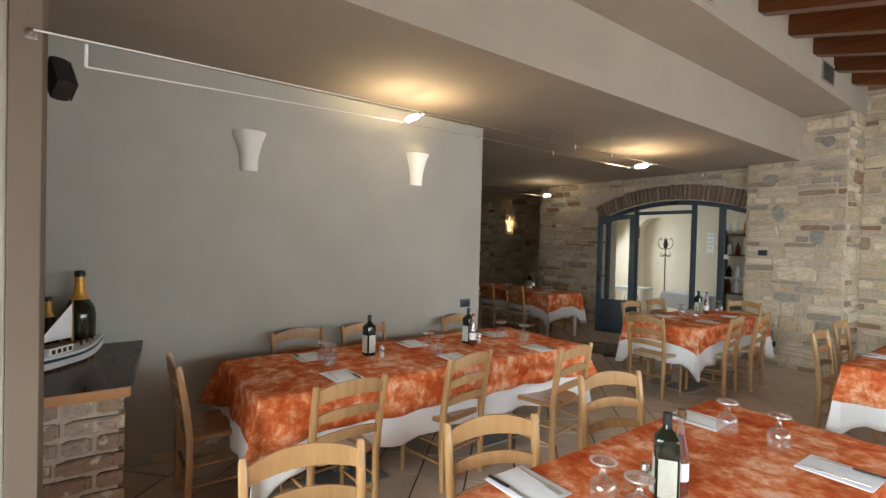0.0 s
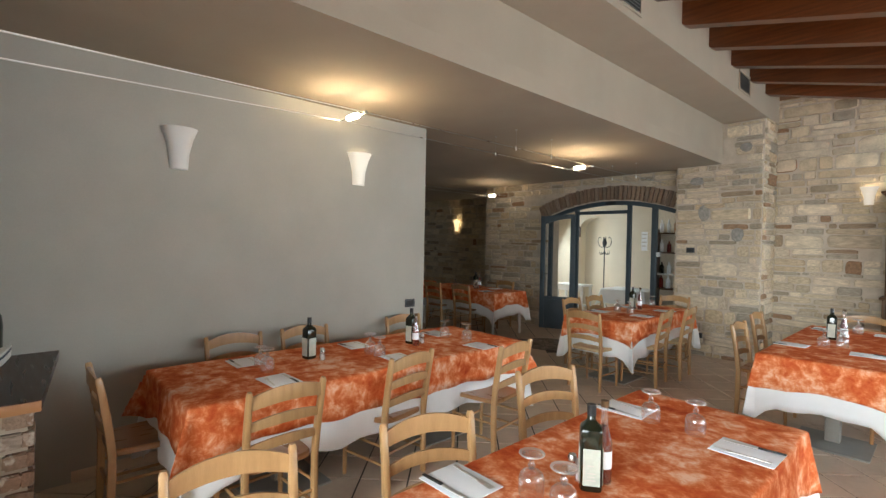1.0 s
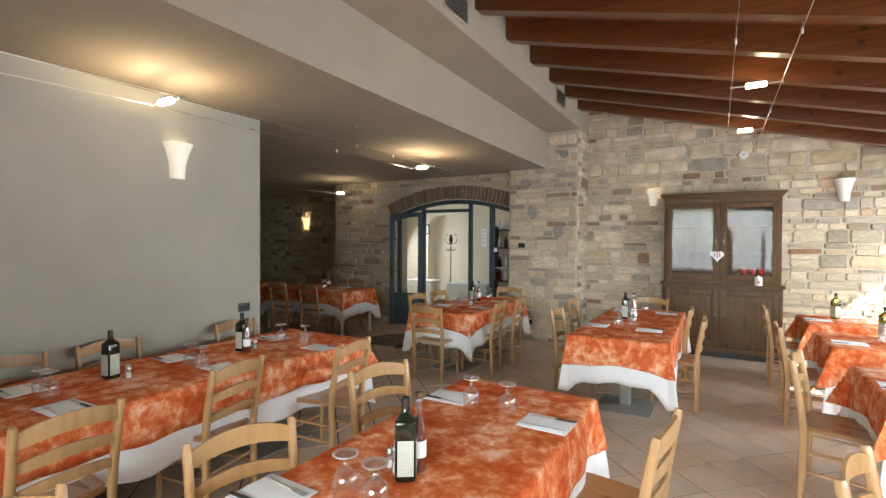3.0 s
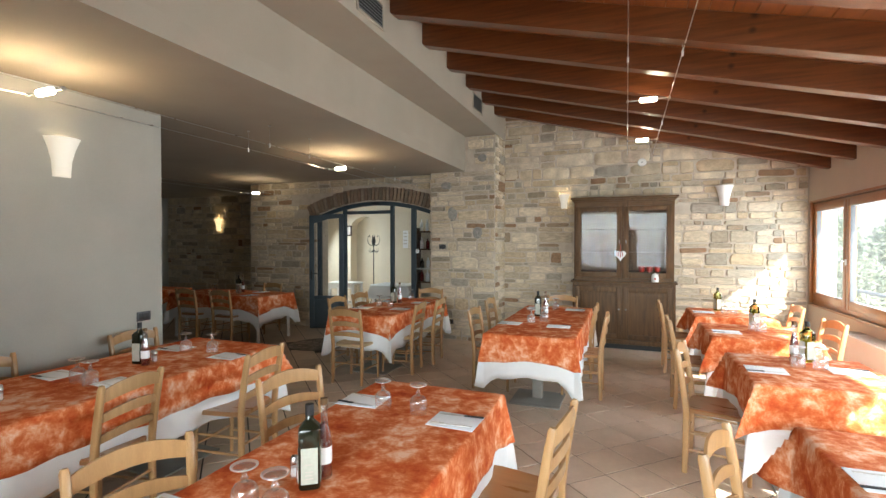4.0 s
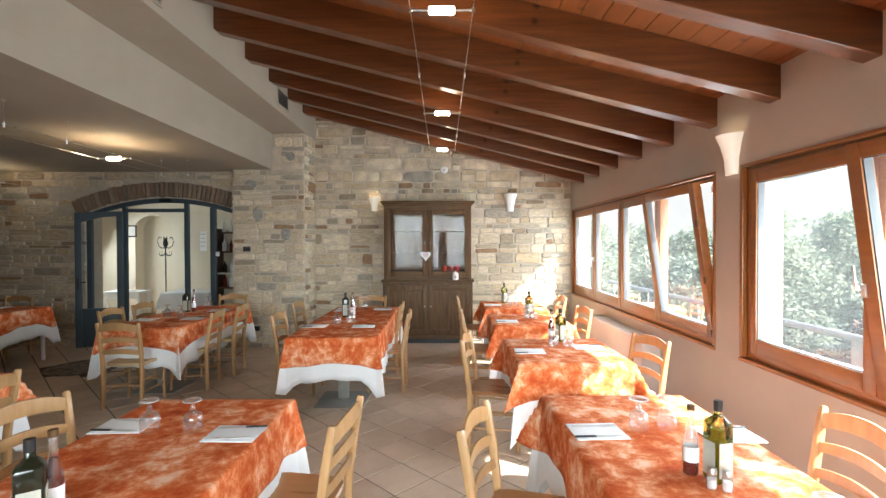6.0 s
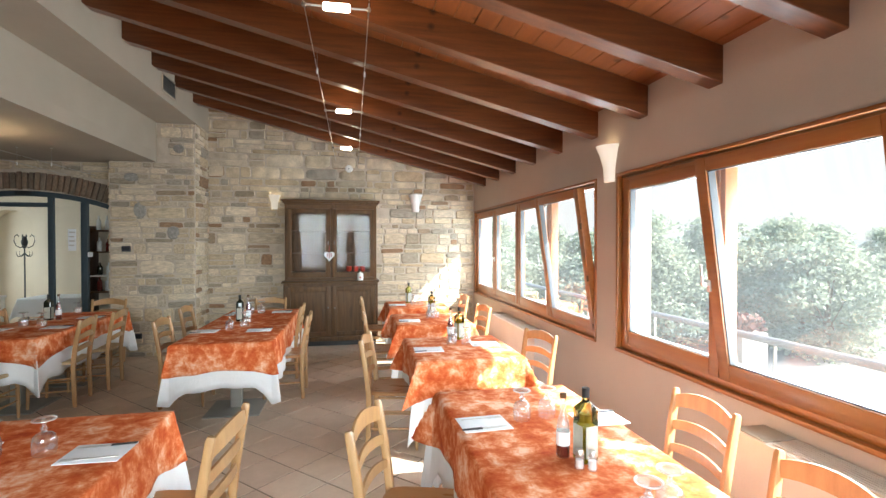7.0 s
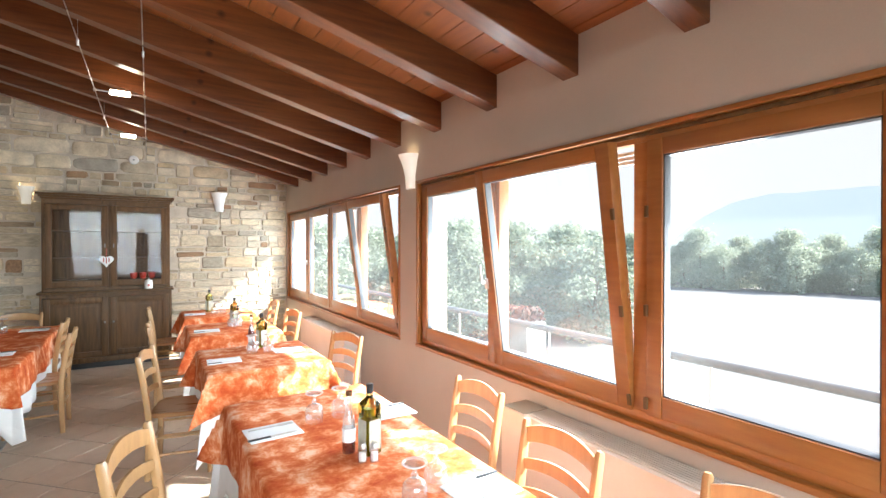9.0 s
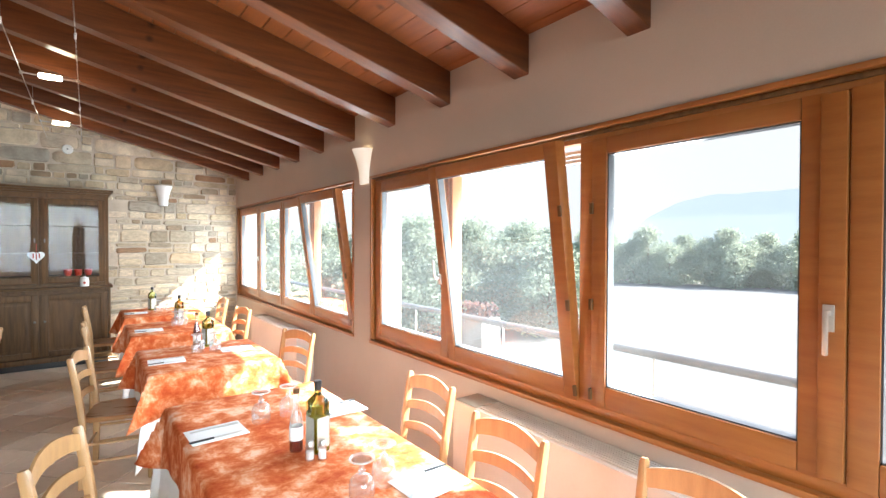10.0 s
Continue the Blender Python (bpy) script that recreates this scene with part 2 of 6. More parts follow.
CHROME = material("satin_nickel", (0.62, 0.60, 0.56), (0.72, 0.70, 0.66), rough=0.35, scale=20, fine=200, bump=0.02, metal=0.7)
CEMENT = material("grey_cast_foot", (0.30, 0.29, 0.26), (0.38, 0.37, 0.33), rough=0.5, scale=8, fine=120, bump=0.06, metal=0.2)
IRON = material("grey_iron", (0.20, 0.20, 0.19), (0.28, 0.28, 0.27), rough=0.5, scale=8, fine=120, bump=0.06, metal=0.6)
BLUE = material("blue_paint", (0.045, 0.064, 0.078), (0.065, 0.088, 0.104), rough=0.45, scale=5, fine=120, bump=0.05)
BLACK = material("black_plastic", (0.012, 0.012, 0.013), (0.02, 0.02, 0.022), rough=0.4, scale=20, fine=200, bump=0.03)
BLACKPLATE = material("dark_plate", (0.05, 0.05, 0.055), (0.07, 0.07, 0.075), rough=0.35, scale=20, fine=200, bump=0.02)
CERAMIC = material("white_ceramic", (0.76, 0.75, 0.72), (0.82, 0.81, 0.78), rough=0.55, scale=6, fine=120, bump=0.03)
# Taupe darkened so the pillar's shade is put into its colour.
PILLAR = material("shaded_taupe_plaster", (0.165, 0.13, 0.098), (0.20, 0.16, 0.122), rough=0.85, scale=2.0, fine=120, bump=0.05, gloss=0.3)
OIL = glass_material("olive_glass", (0.55, 0.60, 0.22))
DARKGLASS = material("dark_bottle_glass", (0.010, 0.012, 0.006), (0.016, 0.018, 0.010), rough=0.08, scale=10, fine=100, bump=0.0, gloss=0.6)
WINE = material("vinegar", (0.10, 0.012, 0.010), (0.15, 0.02, 0.014), rough=0.08, scale=10, fine=100, bump=0.0)
LABEL = material("bottle_label", (0.44, 0.46, 0.38), (0.58, 0.59, 0.50), rough=0.7, scale=25, fine=120, bump=0.05)
PANE = pane_material("window_pane", 0.006, 0.010, 0.10)
THIN = pane_material("thin_glass", 0.20, 0.12)
FOOTGLASS = pane_material("foot_glass", 0.36, 0.60)
LOBBY = material("cream_paint", (0.70, 0.61, 0.47), (0.76, 0.67, 0.53), rough=0.85, scale=2.0, fine=120, bump=0.04, gloss=0.3)
DIMPANE = pane_material("cabinet_pane", 0.014, 0.0, 0.35)
SHADEGLOW = glow_material("lit_plaster", (1.0, 0.84, 0.62), 0.05)
SIDEGLOW = glow_material("amber_plaster", (1.0, 0.68, 0.34), 0.2)
WARM = glow_material("warm_lamp", (1.0, 0.72, 0.42), 6.0)
TUBE = glow_material("lamp_tube", (1.0, 0.86, 0.66), 4.0)


# ---- mesh helpers ----
def box(bm, x0, x1, y0, y1, z0, z1, bevel=0.0):
    vs = [bm.verts.new((x, y, z)) for x in (x0, x1) for y in (y0, y1) for z in (z0, z1)]
    fs = [bm.faces.new([vs[i] for i in q]) for q in ((0, 1, 3, 2), (4, 6, 7, 5), (0, 4, 5, 1), (2, 3, 7, 6), (0, 2, 6, 4), (1, 5, 7, 3))]
    if bevel:
        es = {e for f in fs for e in f.edges}
        bmesh.ops.bevel(bm, geom=list(es), offset=bevel, segments=2, profile=0.6, affect="EDGES")
    return vs


def boxes(*items, bevel=0.0):
    bm = bmesh.new()
    for it in items:
        box(bm, *it, bevel=bevel)
    return bm


def extrude(bm, pts, axis, a, b):
    """A closed outline, swept from a to b along an axis. Outline pairs are the two other axes in xyz order."""
    def put(p, v):
        return {"x": (v, p[0], p[1]), "y": (p[0], v, p[1]), "z": (p[0], p[1], v)}[axis]
    lo, hi = [bm.verts.new(put(p, a)) for p in pts], [bm.verts.new(put(p, b)) for p in pts]
    bm.faces.new(lo), bm.faces.new(list(reversed(hi)))
    for i in range(len(pts)):
        j = (i + 1) % len(pts)
        bm.faces.new((lo[j], lo[i], hi[i], hi[j]))


def lathe(bm, profile, centre=(0, 0, 0), segments=20, m=None):
    """A turned shape from (radius, height) pairs."""
    rings = []
    for r, z in profile:
        ring = []
        for k in range(segments):
            a = 2 * math.pi * k / segments
            p = Vector((centre[0] + r * math.cos(a), centre[1] + r * math.sin(a), centre[2] + z))
            ring.append(bm.verts.new(m @ p if m else p))
        rings.append(ring)
    for a, b in zip(rings, rings[1:]):
        for k in range(segments):
            bm.faces.new((a[k], a[(k + 1) % segments], b[(k + 1) % segments], b[k]))
    if profile[0][0] > 1e-5:
        bm.faces.new(list(reversed(rings[0])))
    if profile[-1][0] > 1e-5:
        bm.faces.new(rings[-1])


def sweep(bm, pts, section, up=(0, 0, 1), scale=None):
    """A section (list of (side, up) pairs) along a line of points."""
    pts = [Vector(p) for p in pts]
    rings = []
    for i, p in enumerate(pts):
        d = (pts[min(i + 1, len(pts) - 1)] - pts[max(i - 1, 0)]).normalized()
        side = d.cross(Vector(up))
        side = side.normalized() if side.length > 1e-6 else Vector((1, 0, 0))
        nup = side.cross(d).normalized()
        s = scale[i] if scale else 1.0
        rings.append([bm.verts.new(p + side * a * s + nup * b * s) for a, b in section])
    for a, b in zip(rings, rings[1:]):
        for k in range(len(section)):
            bm.faces.new((a[k], a[(k + 1) % len(section)], b[(k + 1) % len(section)], b[k]))
    bm.faces.new(list(reversed(rings[0]))), bm.faces.new(rings[-1])


def ring(r, n=8):
    return [(r * math.cos(2 * math.pi * k / n), r * math.sin(2 * math.pi * k / n)) for k in range(n)]


def rounded(w, h, r, n=3):
    """A rounded rectangle as (side, up) pairs."""
    out = []
    for cx, cy, a0 in ((w / 2 - r, h / 2 - r, 0), (-w / 2 + r, h / 2 - r, 90), (-w / 2 + r, -h / 2 + r, 180), (w / 2 - r, -h / 2 + r, 270)):
        out += [(cx + r * math.cos(radians(a0 + 90 * k / n)), cy + r * math.sin(radians(a0 + 90 * k / n))) for k in range(n + 1)]
    return out


def mesh_of(name, bm, mat, smooth=True):
    bmesh.ops.recalc_face_normals(bm, faces=bm.faces)
    me = bpy.data.meshes.new(name)
    bm.to_mesh(me)
    bm.free()
    me.materials.append(mat)
    if smooth:
        me.polygons.foreach_set("use_smooth", [True] * len(me.polygons))
        me.set_sharp_from_angle(angle=radians(38))
    return me


def part(name, bm, mat, parent=None, label="", smooth=True):
    ob = new(name, mesh_of(name, bm, mat, smooth))
    ob.parent = parent
    if label:
        ob["label"] = label
    return ob


def piece(name, me, parent, m):
    ob = bpy.data.objects.new(name, me)
    scene.collection.objects.link(ob)
    ob.parent = parent
    ob.matrix_basis = m
    return ob


def thing(name, label, category, group="", at=None):
    ob = new(name)
    ob.empty_display_size = 0.1
    if at is not None:
        ob.matrix_basis = at
    return tagged(ob, label, category, group)


def structure(name, bm, mat, label, category="structure", smooth=False):
    return tagged(part(name, bm, mat, smooth=smooth), label, category, kind="structure")


# ---- the shell ----
EX, GX, BACK, PILY, DOORY, CEIL, SOUTH = 2.87, -3.65, 8.38, 7.78, 7.95, 2.85, -3.2
SLOPE = 0.2517
def beam_z(x):
    return 2.595 + SLOPE * (2.87 - x)


floor_bm = boxes((-11.2, 3.3, SOUTH - 0.3, 12.6, -0.2, -0.006))
floor = structure("floor", floor_bm, GROUT, "terracotta-beige square tiles laid diagonally with dark joints", "floor")

# window wall: sill wall, lintel wall, piers
W1, W2 = (4.06, 8.28), (-0.60, 3.70)
SILL, HEAD = 0.80, 2.215
bm = boxes((EX, EX + 0.3, SOUTH, BACK + 0.4, -0.1, SILL), (EX, EX + 0.3, SOUTH, BACK + 0.4, HEAD, 2.9),
           (EX, EX + 0.3, SOUTH, W2[0], SILL, HEAD), (EX, EX + 0.3, W2[1], W1[0], SILL, HEAD), (EX, EX + 0.3, W1[1], BACK + 0.4, SILL, HEAD))
structure("wall_east", bm, ROSE, "pale rose-beige plastered window wall with two wide window openings", "wall")
SW = ((-1.35, 0.55), (0.75, 2.65))
bm = boxes((-11.2, -1.35, SOUTH - 0.3, SOUTH, -0.1, 4.4), (2.65, EX + 0.3, SOUTH - 0.3, SOUTH, -0.1, 4.4), (0.55, 0.75, SOUTH - 0.3, SOUTH, 0.5, 2.5),
           (-1.35, 2.65, SOUTH - 0.3, SOUTH, -0.1, 0.5), (-1.35, 2.65, SOUTH - 0.3, SOUTH, 2.5, 2.6), (1.0, 2.65, SOUTH - 0.3, SOUTH, 2.6, 4.4), (-1.35, 1.0, SOUTH - 0.3, SOUTH, 3.0, 4.4))
structure("wall_south", bm, CREAM, "cream plastered end wall with tall windows", "wall")
bm = boxes((GX - 0.35, GX, SOUTH, 3.43, -0.1, CEIL))
structure("wall_grey", bm, GREY, "smooth grey plastered partition wall", "wall")
bm = boxes((GX, GX + 0.012, 0.42, 3.425, 0.0, 0.075), bevel=0.003)
structure("baseboard", bm, TILE, "low tiled skirting along the grey wall", "baseboard")
bm = boxes((-11.2, -2.08, SOUTH, 9.9, CEIL, CEIL + 0.15))
structure("ceiling", bm, CREAM, "low flat cream plaster ceiling", "ceiling")
bm = bmesh.new()
extrude(bm, [(-2.3, 3.0), (-2.08, 3.0), (-2.08, 3.43), (-1.53, 3.43), (-1.53, 4.35), (-2.3, 4.35)], "y", SOUTH, BACK)
structure("bulkhead", bm, CREAM, "stepped cream plaster bulkhead between the two ceilings", "bulkhead")
# roof boards in one mesh
bm = bmesh.new()
x, k = 3.65, 0
while x > -1.75:
    w = 0.14
    z0, z1 = beam_z(x) + 0.222, beam_z(x - w + 0.006) + 0.222
    extrude(bm, [(x, z0), (x, z0 + 0.03), (x - w + 0.006, z1 + 0.03), (x - w + 0.006, z1)], "y", SOUTH - 0.2, BACK + 0.4)
    x -= w
# Slab runs past the end wall as an unseen overhang, added to block sun.
extrude(bm, [(3.85, beam_z(3.85) + 0.255), (-1.8, beam_z(-1.8) + 0.255), (-1.8, beam_z(-1.8) + 0.4), (3.85, beam_z(3.85) + 0.4)], "y", SOUTH - 2.6, BACK + 0.4)
structure("ceiling_roof", bm, PLANK, "reddish-brown stained board ceiling rising over the beams", "ceiling")

# rafters
def rafter(y):
    t = thing("ceiling_beam", "dark red-brown stained timber rafter under the boards", "beam", "rafters", Matrix.Translation((0, y, 0)))
    bm = bmesh.new()
    extrude(bm, [(2.95, beam_z(2.95)), (2.95, beam_z(2.95) + 0.222), (-1.6, beam_z(-1.6) + 0.222), (-1.6, beam_z(-1.6) + 0.05), (-1.5, beam_z(-1.5))], "y", 0, 0.115)
    bmesh.ops.bevel(bm, geom=[e for e in bm.edges], offset=0.004, segments=1, affect="EDGES")
    part("timber", bm, BEAM, t)
    return t


first = rafter(-2.41)
for k in range(1, 15):
    copy_thing(first, Matrix.Translation((0, -2.41 + 0.715 * k, 0)))

# ---- stone walls ----
rng = random.Random(4)


def stone_meshes(name, mat, count, rough=0.16):
    """Uneven, flat-faced blocks of unit size with worn edges, front towards -y."""
    out = []
    steps = (-1.0, -0.88, -0.42, 0.42, 0.88, 1.0)
    for k in range(count):
        bm = bmesh.new()
        grid = {}
        lean = rng.uniform(-0.12, 0.12), rng.uniform(-0.12, 0.12)
        nip = [rng.choice((0.05, 0.10, 0.16, 0.24)) for _ in range(4)]
        for i, u in enumerate(steps):
            for j, v in enumerate(steps):
                corner = nip[(i > 2) * 2 + (j > 2)] * abs(u * v) ** 3
                s = 1 - corner
                if max(abs(u), abs(v)) > 0.99:
                    y = 0.4
                else:
                    y = -0.5 + rng.uniform(-rough, rough) + u * lean[0] + v * lean[1] + (0.12 if max(abs(u), abs(v)) > 0.9 else 0.0)
                grid[i, j] = bm.verts.new((u * 0.5 * s + rng.uniform(-0.008, 0.008), y, v * 0.5 * s + rng.uniform(-0.025, 0.025)))
        for i in range(5):
            for j in range(5):
                bm.faces.new((grid[i, j], grid[i + 1, j], grid[i + 1, j + 1], grid[i, j + 1]))
        out.append(mesh_of(name, bm, mat))
        out[-1].set_sharp_from_angle(angle=radians(40))
    return out

STONES = stone_meshes("stone", STONE, 14)


def lay_stones(parent, to_world, length, z0, z1, blocked, seed, limit=300):
    """Uneven courses of rubble. to_world(u, z) gives the pose of a stone's middle on the wall's face."""
    r = random.Random(seed)
    z = z0
    rows = []
    while z < z1 - 0.03:
        h = min(r.choice((0.05, 0.07, 0.09, 0.115, 0.14, 0.175, 0.20)) * r.uniform(0.9, 1.1), z1 - z)
        u = -r.uniform(0, 0.2)
        while u < length:
            w = r.choice((0.13, 0.19, 0.25, 0.32, 0.42, 0.5)) * r.uniform(0.8, 1.2) * (0.7 + 2.2 * h)
            if h > 0.125 and r.random() < 0.36:
                cut = r.uniform(0.4, 0.6)
                cells = [(u, u + w, z, z + h * cut), (u, u + w, z + h * cut, z + h)]
            else:
                cells = [(u, u + w, z, z + h)]
            rows += cells
            u += w
        z += h
    verts, faces, laid = [], [], 0
    for a, b, c, d in rows:
        a, b = max(a, 0.0), min(b, length)
        if b - a < 0.05 or d - c < 0.03 or blocked(a, b, c, d):
            continue
        g = r.uniform(0.008, 0.018)
        m = to_world((a + b) / 2, (c + d) / 2 + r.uniform(-0.008, 0.008)) @ pose(0, 0, 0, 0, r.uniform(-2.2, 2.2), 0) @ Matrix.Diagonal((b - a - g, r.uniform(0.018, 0.036), d - c - g * 0.8, 1))
        laid += 1
        mesh = r.choice(STONES)
        if laid <= limit:
            piece("stone", mesh, parent, m)
            continue
        base = len(verts)
        verts += [tuple(m @ v.co) for v in mesh.vertices]
        faces += [tuple(base + k for k in p.vertices) for p in mesh.polygons]
    if faces:
        me = bpy.data.meshes.new("upper_stones")
        me.from_pydata(verts, [], faces)
        me.materials.append(STONE_FAR)
        me.set_sharp_from_angle(angle=radians(40))
        ob = new("upper_stones", me)
        ob.parent = parent
        tagged(ob, kind="stuff")


bm = boxes((-1.56, EX + 0.3, BACK, BACK + 0.4, -0.1, 4.3))
wall_north = structure("wall_north", bm, MORTAR, "end wall of pale irregular sandstone blocks with mortar joints", "wall")
bm = boxes((-2.71, -1.56, PILY, BACK + 0.4, -0.1, 3.0), (-2.08, -1.56, PILY, BACK + 0.4, 3.0, 3.426), (-1.75, -1.556, PILY + 0.01, BACK + 0.4, 3.426, 4.2))
pier = structure("stone_pier", bm, MORTAR, "projecting pier of pale sandstone blocks", "wall")
# wall with the arched door
AX0, AX1, ASPRING, ARISE = -5.22, -2.60, 2.16, 0.26


def arch_z(x, lift=0.0):
    c, half = (AX0 + AX1) / 2, (AX1 - AX0) / 2
    R = (half * half + ARISE * ARISE) / (2 * ARISE)
    return ASPRING + ARISE - R + math.sqrt(max((R + lift) ** 2 - (x - c) ** 2, 0))


bm = bmesh.new()
N = 16
prof = [(-6.85, -0.1), (-6.85, CEIL), (-2.60, CEIL), (-2.60, arch_z(-2.60))] + [(AX1 + (AX0 - AX1) * k / N, arch_z(AX1 + (AX0 - AX1) * k / N)) for k in range(1, N + 1)] + [(AX0, -0.1)]
for a, b in zip(range(N), range(1, N + 1)):
    xa, xb = AX1 + (AX0 - AX1) * a / N, AX1 + (AX0 - AX1) * b / N
    extrude(bm, [(xa, arch_z(xa)), (xa, CEIL), (xb, CEIL), (xb, arch_z(xb))], "y", DOORY, DOORY + 0.4)
box(bm, -6.85, AX0, DOORY, DOORY + 0.4, -0.1, CEIL)
bmesh.ops.remove_doubles(bm, verts=bm.verts, dist=0.0005)
wall_door = structure("wall_door", bm, MORTAR, "sandstone wall pierced by a wide brick-arched doorway", "wall")

# dark side room and lobby shells
bm = boxes((-11.2, -6.85, 9.5, 9.9, -0.1, CEIL), (-7.2, -6.85, DOORY + 0.4, 9.5, -0.1, CEIL))
wall_dark = structure("wall_side_room", bm, MORTAR, "dim stone wall of the side dining room", "wall")
bm = boxes((-11.5, -11.2, SOUTH, 9.9, -0.1, CEIL))
structure("wall_west", bm, GREY, "dim plastered wall at the far end of the side room", "wall")
LOBBY_N = 10.5
bm = boxes((-7.05, -6.8, 8.35, 8.7, -0.1, 3.0), (-7.05, -6.8, 10.1, LOBBY_N, -0.1, 3.0), (-7.05, -6.8, 8.7, 10.1, -0.1, 0.7), (-7.05, -6.8, 8.7, 10.1, 2.4, 3.0),
           (-2.35, -2.1, BACK + 0.4, LOBBY_N, -0.1, 3.0), (-7.05, -6.05, LOBBY_N, LOBBY_N + 0.3, -0.1, 3.0), (-5.25, -2.1, LOBBY_N, LOBBY_N + 0.3, -0.1, 3.0),
           (-6.15, -5.15, LOBBY_N + 0.35, LOBBY_N + 0.45, -0.1, 3.0))
for k in range(10):
    a0, a1 = math.pi * k / 10, math.pi * (k + 1) / 10
    xa, xb = -5.65 - 0.4 * math.cos(a0), -5.65 - 0.4 * math.cos(a1)
    extrude(bm, [(xa, 2.0 + 0.3 * math.sin(a0)), (xa, 3.0), (xb, 3.0), (xb, 2.0 + 0.3 * math.sin(a1))], "y", LOBBY_N, LOBBY_N + 0.3)
bmesh.ops.remove_doubles(bm, verts=bm.verts, dist=0.0005)
structure("wall_lobby", bm, LOBBY, "cream-white plastered lobby walls with an arched niche", "wall")
bm = boxes((-7.05, -2.1, BACK + 0.02, LOBBY_N + 0.6, 3.0, 3.1))
structure("ceiling_lobby", bm, WHITE, "white lobby ceiling", "ceiling")
# First lamp is an added fill in an unseen opening, brightening the lobby.
window_light("lobby_window_light", -6.78, 8.75, 10.05, 0.75, 2.35, 11, 1.0)
window_light("window_light_far", EX + 0.34, 4.2, 8.2, 0.9, 2.15, 26, -1.0, 0.0)
window_light("window_light_near", EX + 0.34, 1.2, 3.6, 0.9, 2.15, 22, -1.0, 0.45)
south = new("window_light_south", bpy.data.lights.new("window_light_south", "AREA"))
south.data.shape, south.data.size, south.data.size_y, south.data.energy, south.data.color = "RECTANGLE", 3.9, 2.4, 38, (0.95, 0.98, 1.0)
south.matrix_world = look((0.65, SOUTH - 0.33, 1.7), (0.65, 0, -0.5))
south.data.spread = radians(92)

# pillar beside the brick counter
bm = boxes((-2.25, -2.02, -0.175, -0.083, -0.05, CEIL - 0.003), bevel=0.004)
structure("pillar", bm, PILLAR, "taupe plastered pillar at the end of the counter, darkened for shade", "pillar")
# Wall added out of view, up to the end wall, to block south light.
bm = boxes((-2.25, -2.06, SOUTH, -0.18, -0.05, CEIL - 0.003), bevel=0.004)
structure("pillar_jamb", bm, GREY, "grey wall added beside the pillar to block light from the end windows", "pillar")

# ---- exterior ----
bm = boxes((-60, 600, -500, 600, -4.3, -4.2))
structure("ground", bm, material("dry_field", (0.083, 0.0715, 0.064), (0.096, 0.083, 0.0745), rough=0.95, scale=0.3, fine=6, bump=0.2), "pale sunlit meadow beyond the terrace", "ground")
bm = boxes((EX + 0.3, 6.4, -14, 24, -4.2, -0.3))
structure("terrace", bm, material("terrace_stone", (0.085, 0.076, 0.069), (0.105, 0.094, 0.086), rough=0.9, scale=2, fine=40, bump=0.2), "pale paved terrace outside the windows", "terrace")
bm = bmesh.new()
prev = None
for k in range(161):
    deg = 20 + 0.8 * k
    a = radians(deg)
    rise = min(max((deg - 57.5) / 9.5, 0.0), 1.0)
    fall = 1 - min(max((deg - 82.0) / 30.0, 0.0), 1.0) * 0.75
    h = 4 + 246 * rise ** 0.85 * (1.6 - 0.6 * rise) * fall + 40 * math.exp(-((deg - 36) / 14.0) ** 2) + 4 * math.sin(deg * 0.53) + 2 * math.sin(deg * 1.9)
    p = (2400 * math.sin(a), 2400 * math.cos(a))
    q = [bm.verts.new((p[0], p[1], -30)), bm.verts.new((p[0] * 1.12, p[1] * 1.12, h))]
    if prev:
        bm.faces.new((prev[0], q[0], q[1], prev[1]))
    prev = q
# Weak emission over a dark base paints the haze on the mountain.
structure("backdrop_hills", bm, glow_material("hazed_far_hills", (0.90, 0.97, 0.95), 0.119, (0.05, 0.05, 0.05)), "wooded mountain far away, its pale blue haze painted as a glow", "backdrop", smooth=True)
bm = bmesh.new()
haze = [(3300 * math.sin(radians(-10 + 5 * k)), 3300 * math.cos(radians(-10 + 5 * k))) for k in range(37)]
for (xa, ya), (xb, yb) in zip(haze, haze[1:]):
    bm.faces.new([bm.verts.new(v) for v in ((xa, ya, -60), (xb, yb, -60), (xb, yb, 1500), (xa, ya, 1500))])
bmesh.ops.remove_doubles(bm, verts=bm.verts, dist=0.1)
structure("backdrop_sky", bm, glow_material("hazy_sky", (1.0, 0.925, 0.87), 0.158, (0.0, 0.0, 0.0)), "white hazy summer sky over the mountain", "backdrop", smooth=True)


